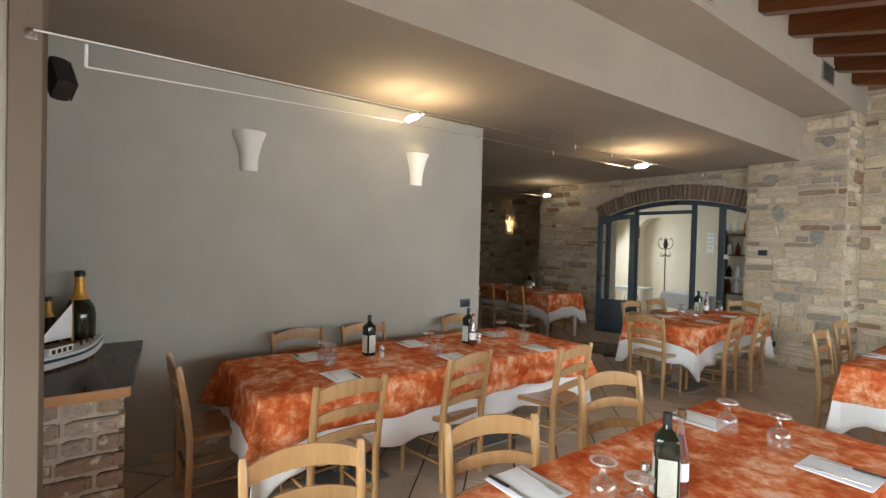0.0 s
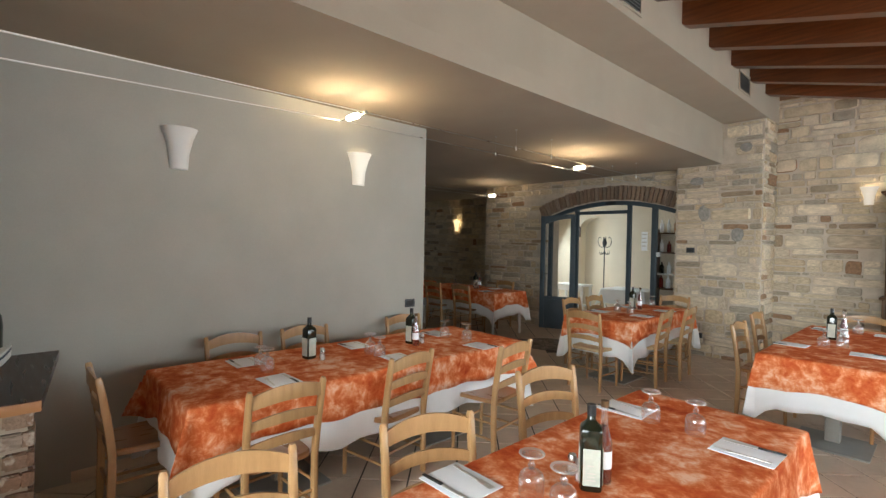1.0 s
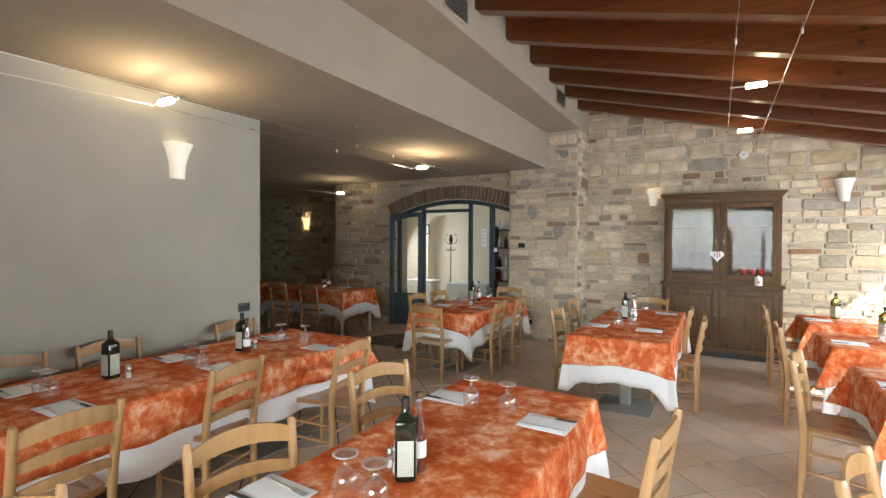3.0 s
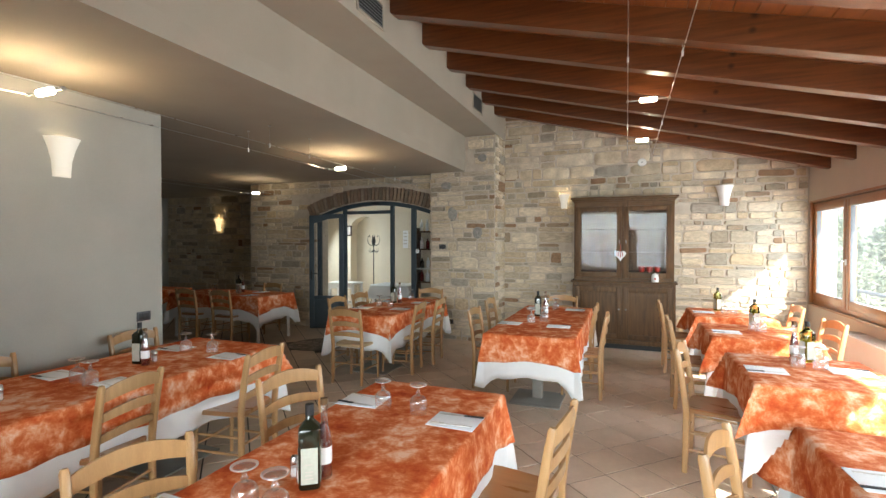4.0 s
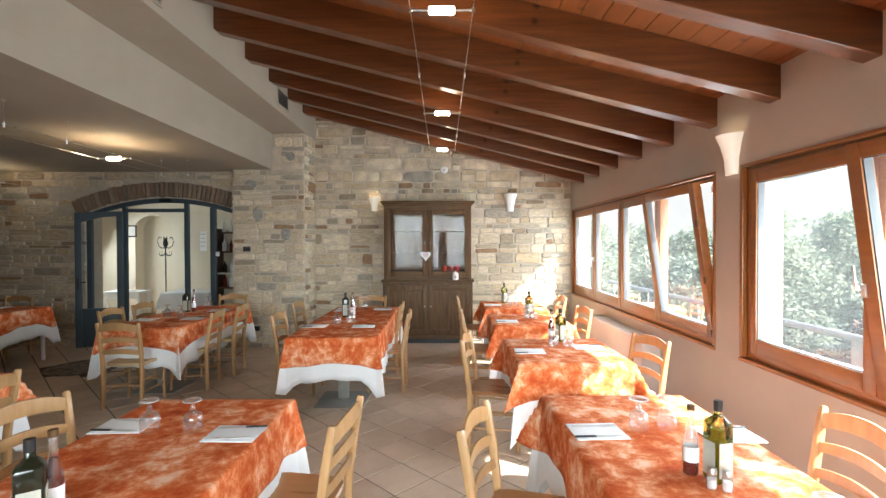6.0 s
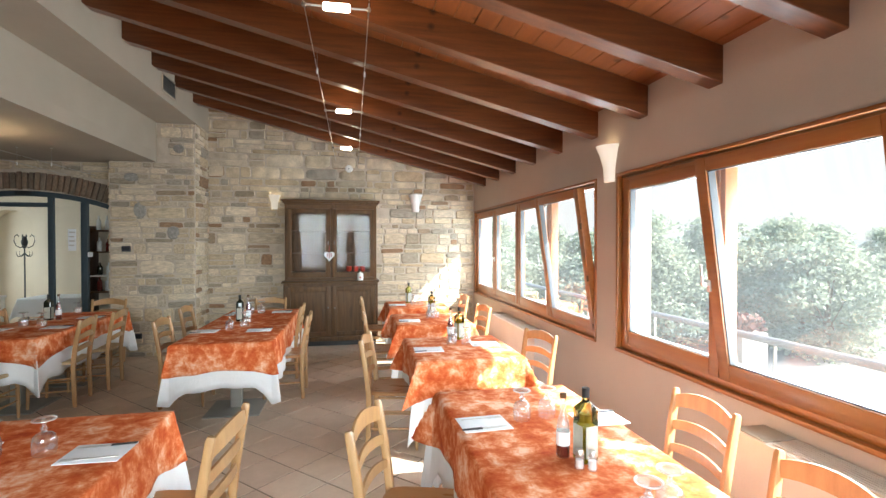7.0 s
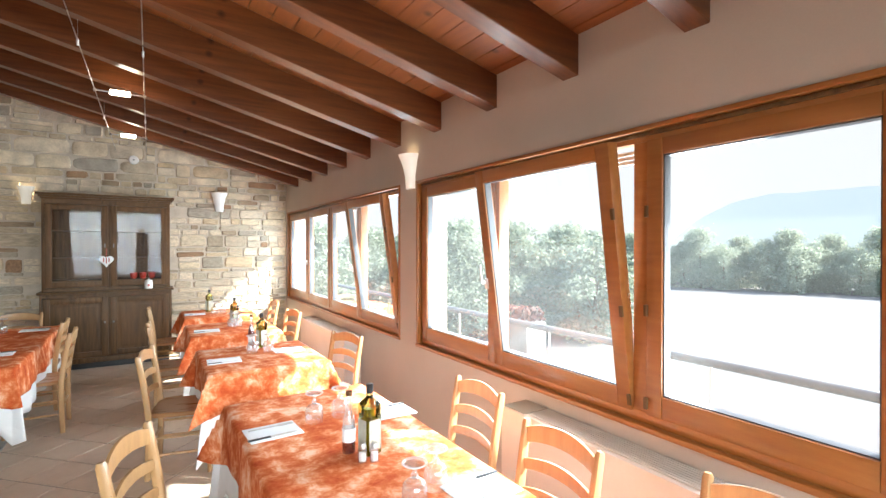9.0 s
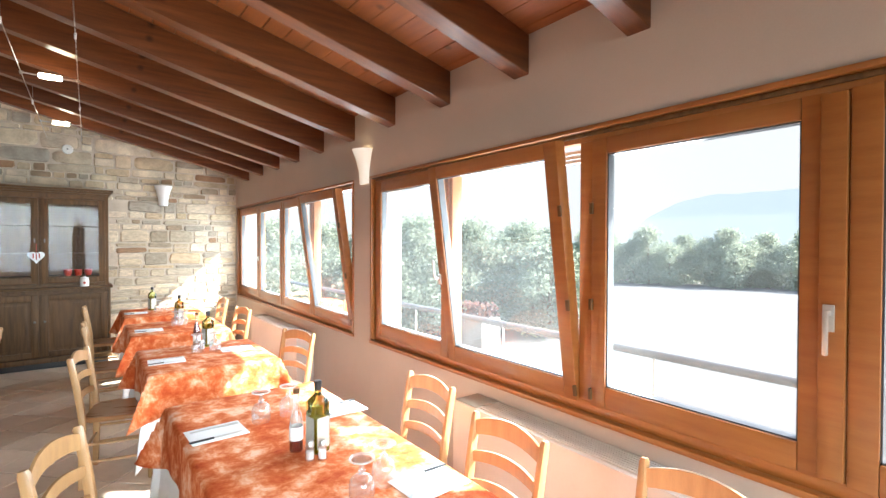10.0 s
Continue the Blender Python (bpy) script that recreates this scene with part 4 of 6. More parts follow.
# ---- windows ----
FX0, FX1 = 2.90, 2.985


def sash(parent, y0, y1, z0, z1, tilt=0.0, handle="", hinge=False):
    """One opening leaf: four rails, a pane and a handle. A tilted leaf leans into the room at its top."""
    s = new("sash")
    s.parent = parent
    s.matrix_basis = Matrix.Translation((FX0 + 0.015, 0, z0)) @ Matrix.Rotation(radians(-tilt), 4, "Y")
    w, h = 0.08, z1 - z0
    x0, x1 = -0.025, 0.045
    part("stile", boxes((x0, x1, y0, y0 + w, 0, h), bevel=0.006), FRAME, s)
    part("stile", boxes((x0, x1, y1 - w, y1, 0, h), bevel=0.006), FRAME, s)
    part("bottom_rail", boxes((x0 + 0.001, x1 - 0.001, y0 + w, y1 - w, 0.001, w + 0.025), bevel=0.006), FRAME, s)
    part("top_rail", boxes((x0 + 0.001, x1 - 0.001, y0 + w, y1 - w, h - w, h - 0.001), bevel=0.006), FRAME, s)
    p = part("pane", boxes((0.008, 0.012, y0 + w - 0.01, y1 - w + 0.01, w + 0.015, h - w + 0.005)), PANE, s, "clear window glass", smooth=False)
    p.visible_shadow = False
    g = boxes((x0 + 0.012, x1 - 0.012, y0 + w, y0 + w + 0.006, w + 0.025, h - w), (x0 + 0.012, x1 - 0.012, y1 - w - 0.006, y1 - w, w + 0.025, h - w), (x0 + 0.012, x1 - 0.012, y0 + w, y1 - w, w + 0.025, w + 0.031), (x0 + 0.012, x1 - 0.012, y0 + w, y1 - w, h - w - 0.006, h - w))
    part("glazing_seal", g, BLACKPLATE, s)
    if handle:
        yh = y1 - w / 2 + 0.03 if handle == "far" else y0 + w / 2
        bm = boxes((x0 - 0.012, x0, yh - 0.013, yh + 0.013, h * 0.43 - 0.035, h * 0.43 + 0.035), bevel=0.003)
        box(bm, x0 - 0.045, x0 - 0.012, yh - 0.009, yh + 0.009, h * 0.43 + 0.004, h * 0.43 + 0.02, bevel=0.003)
        if tilt:
            box(bm, x0 - 0.05, x0 - 0.038, yh - 0.007, yh + 0.007, h * 0.43 + 0.01, h * 0.43 + 0.135, bevel=0.004)
        else:
            box(bm, x0 - 0.05, x0 - 0.038, yh - 0.007, yh + 0.007, h * 0.43 - 0.115, h * 0.43 + 0.02, bevel=0.004)
        part("handle", bm, CHROME, s, "brushed metal window handle")
    if hinge:
        for zz in (0.03, h * 0.36, h * 0.72):
            part("hinge", boxes((x0 - 0.014, x0, (y1 - 0.012 if hinge == "far" else y0 - 0.006), (y1 + 0.006 if hinge == "far" else y0 + 0.012), zz, zz + 0.055), bevel=0.003), WALNUT, s)
    return s


def window(name, ya, yb, leaves, posts, label):
    t = thing(name, label, "window")
    t["kind"] = "structure"
    part("frame_head", boxes((FX0, FX1, ya, yb, HEAD - 0.055, HEAD), bevel=0.004), FRAME, t)
    part("frame_foot", boxes((FX0, FX1, ya, yb, SILL, SILL + 0.06), bevel=0.004), FRAME, t)
    part("frame_jamb", boxes((FX0 + 0.001, FX1 - 0.001, ya, ya + 0.05, SILL + 0.06, HEAD - 0.055), bevel=0.004), FRAME, t)
    part("frame_jamb", boxes((FX0 + 0.001, FX1 - 0.001, yb - 0.05, yb, SILL + 0.06, HEAD - 0.055), bevel=0.004), FRAME, t)
    for y, w in posts:
        part("mullion", boxes((FX0 + 0.001, FX1 - 0.001, y - w / 2, y + w / 2, SILL + 0.06, HEAD - 0.055), bevel=0.004), FRAME, t)
    part("sill_moulding", boxes((EX - 0.018, FX0 - 0.001, ya - 0.02, yb + 0.02, SILL - 0.022, SILL + 0.006), bevel=0.008), FRAME, t)
    part("head_moulding", boxes((EX - 0.012, FX0 - 0.001, ya - 0.02, yb + 0.02, HEAD - 0.008, HEAD + 0.016), bevel=0.006), FRAME, t)
    part("jamb_moulding", boxes((EX - 0.010, FX0 - 0.001, ya - 0.02, ya + 0.012, SILL + 0.008, HEAD - 0.010), bevel=0.005), FRAME, t)
    part("jamb_moulding", boxes((EX - 0.010, FX0 - 0.001, yb - 0.012, yb + 0.02, SILL + 0.008, HEAD - 0.010), bevel=0.005), FRAME, t)
    part("roller_track", boxes((FX0 - 0.014, FX0 - 0.001, ya + 0.03, yb - 0.03, HEAD - 0.03, HEAD - 0.012), bevel=0.003), WALNUT, t)
    for y0, y1, tilt, handle, hinge in leaves:
        sash(t, y0, y1, SILL + 0.05, HEAD - 0.05, tilt, handle, hinge)
    return t


window("window_1", *W1, [(7.20, 8.24, 0, "", False), (6.16, 7.19, 0, "far", False), (5.12, 6.14, 0, "", False), (4.10, 5.11, 8, "far", True)], [(7.195, 0.05), (6.15, 0.06), (5.115, 0.05)],
       "wide brown wooden window with one leaf tilted open")
window("window_2", *W2, [(2.64, 3.66, 0, "", False), (1.555, 2.63, 8, "far", True), (0.541, 1.475, 0, "", "far"), (-0.56, 0.485, 0, "", False)], [(2.635, 0.06), (1.515, 0.075), (0.513, 0.135)],
       "wide brown wooden window with one leaf tilted open")
# cover strip with its handle between the two near leaves
strip = bpy.data.objects["window_2"]
part("cover_strip", boxes((FX0 - 0.026, FX0 + 0.012, 0.490, 0.562, SILL + 0.062, HEAD - 0.06), bevel=0.006), FRAME, strip)
bm = boxes((FX0 - 0.036, FX0 - 0.026, 0.516, 0.548, 1.36, 1.45), bevel=0.003)
box(bm, FX0 - 0.066, FX0 - 0.036, 0.523, 0.541, 1.415, 1.433, bevel=0.004)
box(bm, FX0 - 0.074, FX0 - 0.058, 0.524, 0.540, 1.285, 1.435, bevel=0.006)
part("handle", bm, CHROME, strip, "pale metal lever handle")
for name, y0, y1 in (("window_1", 4.12, 4.33), ("window_2", 1.60, 1.80)):
    for k in range(3):
        part("shutter_slat", boxes((FX1 + 0.01, FX1 + 0.03, y0, y1, HEAD - 0.085 - 0.024 * k, HEAD - 0.067 - 0.024 * k), bevel=0.003), STONEGREY, bpy.data.objects[name])
for k, (xa, xb) in enumerate(SW):
    t = thing("window_south", "tall wooden window of the end wall", "window")
    t["kind"] = "structure"
    for a, b, c, d in ((xa, xb, 0.5, 0.58), (xa, xb, 2.42, 2.5), (xa, xa + 0.07, 0.58, 2.42), (xb - 0.07, xb, 0.58, 2.42), ((xa + xb) / 2 - 0.05, (xa + xb) / 2 + 0.05, 0.58, 2.42)):
        part("frame_bar", boxes((a, b, SOUTH - 0.18, SOUTH - 0.1, c, d), bevel=0.004), FRAME, t)
    if k == 0:
        part("frame_bar", boxes((xa, 1.0, SOUTH - 0.18, SOUTH - 0.1, 2.6, 2.65), bevel=0.004), FRAME, t)
# pantile eave across the end wall's windows, outside
t = thing("tiled_eave", "row of weathered pantiles along the outside of the end windows", "eave", at=Matrix.Translation((0, SOUTH - 0.26, 2.52)))
part("batten", boxes((-1.34, 2.64, -0.03, 0.03, -0.12, 0.09), bevel=0.004), DARKWOOD, t)
bm = bmesh.new()
extrude(bm, [(0.075 * math.cos(math.pi * k / 8), 0.05 * math.sin(math.pi * k / 8)) for k in range(9)], "y", -0.05, 0.05)
PANTILE = mesh_of("pantile", bm, BRICK)
for k in range(24):
    piece("pantile", PANTILE, t, Matrix.Translation((-1.26 + 0.165 * k, 0, 0.095 + 0.008 * math.sin(2.3 * k))))


def fan_coil(y0, y1, ztop, label):
    """Low convector under a window: casing with a slatted outlet on top."""
    t = thing("fan_coil", label, "radiator", "fan coils", Matrix.Translation((EX, (y0 + y1) / 2, 0)))
    h = (y1 - y0) / 2
    part("casing", boxes((-0.20, -0.002, -h, h, 0.06, ztop), bevel=0.012), material("coil_paint", (0.66, 0.56, 0.49), (0.72, 0.62, 0.55), rough=0.5, scale=4, fine=90, bump=0.02), t)
    part("foot", boxes((-0.19, -0.01, -h + 0.02, h - 0.02, 0.0, 0.06)), BLACKPLATE, t)
    part("lid", boxes((-0.19, -0.012, h - 0.2, h - 0.012, ztop + 0.0005, ztop + 0.006), bevel=0.002), CREAM, t)
    for k in range(8):
        x = -0.175 + k * 0.02
        part("slat", boxes((x, x + 0.012, -h + 0.2, h - 0.22, ztop + 0.0005, ztop + 0.009), bevel=0.002), STONEGREY, t)


fan_coil(0.55, 2.30, 0.70, "pale pink convector with slatted top under the window")
fan_coil(5.0, 6.75, 0.66, "pale pink convector with slatted top under the window")


# ---- dresser ----
def panel_door(parent, name, x0, x1, z0, z1, glass=False):
    y = -0.022
    w = 0.075
    d = new(name)
    d.parent = parent
    part("stile", boxes((x0, x0 + w, y, 0, z0, z1), bevel=0.004), WALNUT, d)
    part("stile", boxes((x1 - w, x1, y, 0, z0, z1), bevel=0.004), WALNUT, d)
    part("rail", boxes((x0 + w, x1 - w, y + 0.001, 0, z0, z0 + w), bevel=0.004), WALNUT, d)
    part("rail", boxes((x0 + w, x1 - w, y + 0.001, 0, z1 - w, z1), bevel=0.004), WALNUT, d)
    if glass:
        p = part("pane", boxes((x0 + w - 0.01, x1 - w + 0.01, -0.010, -0.006, z0 + w - 0.01, z1 - w + 0.01)), DIMPANE, d, "clear reflecting glass", smooth=False)
        p.visible_shadow = False
    else:
        bm = bmesh.new()
        a, b, c, e = x0 + w, x1 - w, z0 + w, z1 - w
        rows = [[bm.verts.new(v) for v in ((a + i, yy, c + i), (b - i, yy, c + i), (b - i, yy, e - i), (a + i, yy, e - i))] for i, yy in ((0, -0.006), (0.012, -0.004), (0.05, -0.016), (0.055, -0.016))]
        for r0, r1 in zip(rows, rows[1:]):
            for k in range(4):
                bm.faces.new((r0[k], r0[(k + 1) % 4], r1[(k + 1) % 4], r1[k]))
        bm.faces.new(rows[-1])
        part("panel", bm, WALNUT, d)
    return d


def dresser():
    t = thing("dresser", "tall dark walnut dresser with two glazed doors above two panelled doors", "dresser", at=Matrix.Translation((0.40, 8.02, 0)))
    D = 0.355
    L, R = -0.745, 0.745
    part("plinth", boxes((L + 0.03, R - 0.03, 0.02, D, 0.0, 0.10)), BLACK, t)
    for x in (L, R - 0.03):
        part("side_panel", boxes((x, x + 0.03, 0.0, D, 0.10, 1.02), bevel=0.003), WALNUT, t)
    part("bottom_rail", boxes((L + 0.03, R - 0.03, 0.0, D, 0.10, 0.14)), WALNUT, t)
    part("top_rail", boxes((L + 0.03, R - 0.03, 0.0, D, 0.97, 1.02)), WALNUT, t)
    part("middle_post", boxes((-0.03, 0.03, 0.0, 0.04, 0.14, 0.97)), WALNUT, t)
    part("back_panel", boxes((L + 0.03, R - 0.03, D - 0.02, D, 0.14, 0.97)), WALNUT, t)
    part("base_moulding", boxes((L - 0.015, R + 0.015, -0.03, 0.0, 0.08, 0.15), bevel=0.01), WALNUT, t)
    part("ledge", boxes((L - 0.025, R + 0.025, -0.05, D, 1.0205, 1.055), bevel=0.012), WALNUT, t)
    for x in (L + 0.02, R - 0.06):
        part("upper_side", boxes((x, x + 0.04, 0.03, D, 1.0555, 2.28), bevel=0.003), WALNUT, t)
    part("upper_top", boxes((L + 0.06, R - 0.06, 0.03, D, 2.22, 2.28)), WALNUT, t)
    part("upper_bottom", boxes((L + 0.06, R - 0.06, 0.03, D, 1.0555, 1.10)), WALNUT, t)
    part("upper_back", boxes((L + 0.06, R - 0.06, D - 0.02, D, 1.10, 2.22)), WALNUT, t)
    part("upper_post", boxes((-0.03, 0.03, 0.03, 0.06, 1.10, 2.22)), WALNUT, t)
    for z in (1.175, 1.48, 1.86):
        part("shelf", boxes((L + 0.061, R - 0.061, 0.07, D - 0.021, z, z + 0.02)), WALNUT, t)
    bm = bmesh.new()
    for (o, z0, z1) in ((0.0, 2.281, 2.305), (0.02, 2.305, 2.335), (0.045, 2.335, 2.36)):
        box(bm, L + 0.01 - o, R - 0.01 + o, 0.02 - o, D, z0, z1, bevel=0.006)
    part("cornice", bm, WALNUT, t)
    panel_door(t, "cupboard_door", L + 0.035, -0.012, 0.155, 0.965)
    panel_door(t, "cupboard_door", 0.012, R - 0.035, 0.155, 0.965)
    for x0, x1 in ((L + 0.055, -0.012), (0.012, R - 0.055)):
        d = panel_door(t, "glazed_door", x0, x1, 1.105, 2.215, True)
        d.matrix_basis = Matrix.Translation((0, 0.03, 0))
    for x in (-0.05, 0.05):
        bm = bmesh.new()
        lathe(bm, [(0.012, 0.0), (0.008, 0.01), (0.014, 0.02), (0.010, 0.03), (0.0, 0.032)], (0, 0, 0), 12, Matrix.Translation((x, -0.02, 0.62)) @ Matrix.Rotation(radians(90), 4, "X"))
        part("knob", bm, IRON, t)
        part("keyhole_plate", boxes((x - 0.008, x + 0.008, 0.004, 0.008, 1.64, 1.69), bevel=0.002), IRON, t)
    return t


dresser()
RED = material("red_enamel", (0.34, 0.03, 0.015), (0.44, 0.05, 0.025), rough=0.3, scale=20, fine=80, bump=0.02)
for k, x in enumerate((0.68, 0.79, 0.90)):
    bm = bmesh.new()
    lathe(bm, [(0.028, 0.0), (0.036, 0.01), (0.044, 0.05), (0.045, 0.085), (0.041, 0.085), (0.04, 0.05), (0.03, 0.014), (0.0, 0.012)], (x, 8.12, 1.196), 16)
    c = tagged(part("cup", bm, RED), "red glazed cup on the dresser's lowest shelf", "cup", "cups in the dresser")
t = thing("storage_jar", "small white jar with a red motif on the dresser ledge", "jar", at=Matrix.Translation((0.86, 7.995, 1.056)))
bm = bmesh.new()
lathe(bm, [(0.046, 0.0), (0.05, 0.01), (0.05, 0.085), (0.042, 0.1)], (0, 0, 0), 18)
part("body", bm, CERAMIC, t)
bm = bmesh.new()
lathe(bm, [(0.047, 0.1005), (0.047, 0.116), (0.015, 0.124), (0.012, 0.138), (0.0, 0.14)], (0, 0, 0), 18)
part("lid", bm, CERAMIC, t)
bm = bmesh.new()
lathe(bm, [(0.0, 0.0), (0.016, 0.002), (0.0, 0.004)], (0, 0, 0), 10, Matrix.Translation((0, -0.052, 0.05)) @ Matrix.Rotation(radians(90), 4, "X"))
part("motif", bm, RED, t, "red painted motif")
t = thing("heart_ornament", "white fabric heart with red stripes hanging on the dresser", "ornament", at=Matrix.Translation((0.37, 8.005, 1.46)))
bm = bmesh.new()
pts = []
for k in range(28):
    a = 2 * math.pi * k / 28
    pts.append((0.0052 * 16 * math.sin(a) ** 3, 0.0052 * (13 * math.cos(a) - 5 * math.cos(2 * a) - 2 * math.cos(3 * a) - math.cos(4 * a))))
extrude(bm, pts, "y", -0.02, 0.015)
bmesh.ops.bevel(bm, geom=list(bm.edges), offset=0.006, segments=2, affect="EDGES")
part("heart", bm, LINEN, t)
for s in (-1, 0, 1):
    part("stripe", boxes((s * 0.03 - 0.006, s * 0.03 + 0.006, -0.0235, -0.0205, -0.04 + abs(s) * 0.02, 0.04)), RED, t, "red cloth stripe")
part("ribbon", boxes((-0.004, 0.004, -0.004, 0.002, 0.05, 0.16)), RED, t, "red hanging ribbon")


# ---- arched glass door to the lobby ----
def arch_door():
    t = thing("glazed_door", "blue-grey painted arched door with glass panes, one leaf open", "door")
    t["kind"] = "structure"
    y0, y1 = DOORY + 0.04, DOORY + 0.10
    bm = bmesh.new()
    n = 20
    for k in range(n):
        xa, xb = AX0 + (AX1 - AX0) * k / n, AX0 + (AX1 - AX0) * (k + 1) / n
        extrude(bm, [(xa, arch_z(xa) - 0.003), (xb, arch_z(xb) - 0.003), (xb, arch_z(xb) - 0.075), (xa, arch_z(xa) - 0.075)], "y", y0, y1)
    bmesh.ops.remove_doubles(bm, verts=bm.verts, dist=0.0005)
    part("arched_head", bm, BLUE, t)
    for x, w in ((AX0 + 0.04, 0.08), (-4.60, 0.07), (-3.575, 0.07), (-3.14, 0.09), (-2.74, 0.05)):
        part("post", boxes((x - w / 2, x + w / 2, y0, y1, 0, arch_z(x) - 0.07), bevel=0.006), BLUE, t)
    part("transom", boxes((-4.565, -3.61, y0 + 0.005, y1 - 0.005, 2.19, 2.25), bevel=0.005), BLUE, t)
    for xa, xb in ((-3.54, -3.185), (-3.095, -2.765)):
        part("kick_panel", boxes((xa, xb, y0 + 0.015, y1 - 0.015, 0.0, 0.55), bevel=0.006), BLUE, t)
        part("rail", boxes((xa, xb, y0 + 0.004, y1 - 0.004, 0.55, 0.61), bevel=0.005), BLUE, t)
        p = part("pane", boxes((xa, xb, y0 + 0.028, y0 + 0.033, 0.61, 2.2)), DIMPANE, t, "clear door glass", smooth=False)
        p.visible_shadow = False
    leaf = new("door_leaf")
    leaf.parent = t
    leaf.matrix_basis = pose(-4.60, DOORY + 0.03, 0, 0, 0, 20)
    W = 0.66
    part("stile", boxes((-0.09, 0.0, -0.045, 0, 0.01, 2.2), bevel=0.006), BLUE, leaf)
    part("stile", boxes((-W, -W + 0.09, -0.045, 0, 0.01, 2.17), bevel=0.006), BLUE, leaf)
    part("kick_panel", boxes((-W + 0.09, -0.09, -0.035, -0.01, 0.01, 0.56), bevel=0.006), BLUE, leaf)
    part("rail", boxes((-W + 0.09, -0.09, -0.044, -0.001, 0.56, 0.63), bevel=0.005), BLUE, leaf)
    bm = bmesh.new()
    extrude(bm, [(-W + 0.09, 2.02), (-0.3, 2.10), (-0.09, 2.12), (-0.09, 2.2), (-W + 0.09, 2.17)], "y", -0.044, -0.001)
    part("top_rail", bm, BLUE, leaf)
    p = part("pane", boxes((-W + 0.08, -0.08, -0.026, -0.021, 0.62, 2.13)), DIMPANE, leaf, "clear reflecting glass", smooth=False)
    p.visible_shadow = False
    bm = boxes((-W + 0.03, -W + 0.06, -0.055, -0.045, 0.95, 1.12), bevel=0.003)
    box(bm, -W + 0.035, -W + 0.16, -0.085, -0.07, 1.05, 1.068, bevel=0.004)
    box(bm, -W + 0.038, -W + 0.052, -0.075, -0.05, 1.05, 1.068, bevel=0.003)
    part("handle", bm, BLACK, leaf, "black lever handle")


arch_door()


def notice(x0, x1, z0, z1, label):
    t = thing("paper_notice", label, "notice", "papers on the door glass", Matrix.Translation(((x0 + x1) / 2, DOORY + 0.022, (z0 + z1) / 2)))
    w, h = (x1 - x0) / 2, (z1 - z0) / 2
    part("sheet", boxes((-w, w, 0.0, 0.003, -h, h)), PAPER, t)
    for k in range(4):
        z = h * (0.7 - 0.4 * k)
        part("text_bar", boxes((-w * 0.7, w * (0.7 - 0.2 * (k % 2)), -0.0015, -0.0002, z - h * 0.05, z + h * 0.05)), STONEGREY, t)


notice(-3.34, -3.235, 1.55, 1.87, "white paper sheet stuck on the door glass")
notice(-3.085, -3.02, 1.46, 1.53, "small white sticker on the door glass")

# lobby furniture
t = thing("coat_stand", "black bentwood-style metal coat stand in the lobby", "coat stand", at=Matrix.Translation((-5.17, 10.12, 0)) @ Matrix.Diagonal((0.8, 0.8, 1, 1)))
bm = bmesh.new()
sweep(bm, [(0, 0, 0.02), (0, 0, 1.78)], ring(0.015, 10), up=(0, 1, 0))
part("pole", bm, BLACK, t)
bm = bmesh.new()
lathe(bm, [(0.0, 1.60), (0.05, 1.62), (0.065, 1.69), (0.03, 1.78), (0.0, 1.79)], (0, 0, 0), 14)
part("finial", bm, BLACK, t)
for k in range(4):
    a = math.pi * k / 2 + 0.3
    bm = bmesh.new()
    c, s = math.cos(a), math.sin(a)
    sweep(bm, [(c * r, s * r, z) for r, z in ((0.01, 1.60), (0.08, 1.58), (0.15, 1.62), (0.185, 1.71), (0.17, 1.79), (0.125, 1.82), (0.10, 1.78))], ring(0.009, 8))
    part("hook", bm, BLACK, t)
    bm = bmesh.new()
    c, s = math.cos(a + 0.8), math.sin(a + 0.8)
    sweep(bm, [(c * r, s * r, z) for r, z in ((0.01, 1.48), (0.07, 1.43), (0.13, 1.42), (0.165, 1.46), (0.16, 1.51))], ring(0.008, 8))
    part("hook", bm, BLACK, t)
bm = bmesh.new()
for k in range(24):
    a0, a1 = 2 * math.pi * k / 24, 2 * math.pi * (k + 1) / 24
    sweep(bm, [(0.22 * math.cos(a0), 0.22 * math.sin(a0), 0.16), (0.22 * math.cos(a1), 0.22 * math.sin(a1), 0.16)], ring(0.008, 6))
part("ring_base", bm, BLACK, t)
for k in range(4):
    a = math.pi * k / 2
    bm = bmesh.new()
    sweep(bm, [(0.015 * math.cos(a), 0.015 * math.sin(a), 0.4), (0.12 * math.cos(a), 0.12 * math.sin(a), 0.2), (0.26 * math.cos(a), 0.26 * math.sin(a), 0.0)], ring(0.009, 8))
    part("foot", bm, BLACK, t)
t = thing("picture", "small dark framed picture on the lobby wall", "picture", at=Matrix.Translation((-5.98 - 0.15, LOBBY_N, 1.95)))
part("frame", boxes((-0.12, 0.12, -0.02, -0.001, -0.13, 0.13), bevel=0.004), DARKWOOD, t)
part("print", boxes((-0.09, 0.09, -0.023, -0.0205, -0.1, 0.1)), STONEGREY, t)
t = thing("side_table", "white painted side table with an open lower shelf in the lobby", "table", at=Matrix.Translation((-5.62, 9.6, 0)))
part("tabletop", boxes((-0.35, 0.35, -0.22, 0.22, 0.70, 0.74), bevel=0.006), CERAMIC, t)
for sx in (-1, 1):
    for sy in (-1, 1):
        part("leg", boxes((sx * 0.31 - 0.025, sx * 0.31 + 0.025, sy * 0.18 - 0.025, sy * 0.18 + 0.025, 0, 0.70), bevel=0.004), CERAMIC, t)
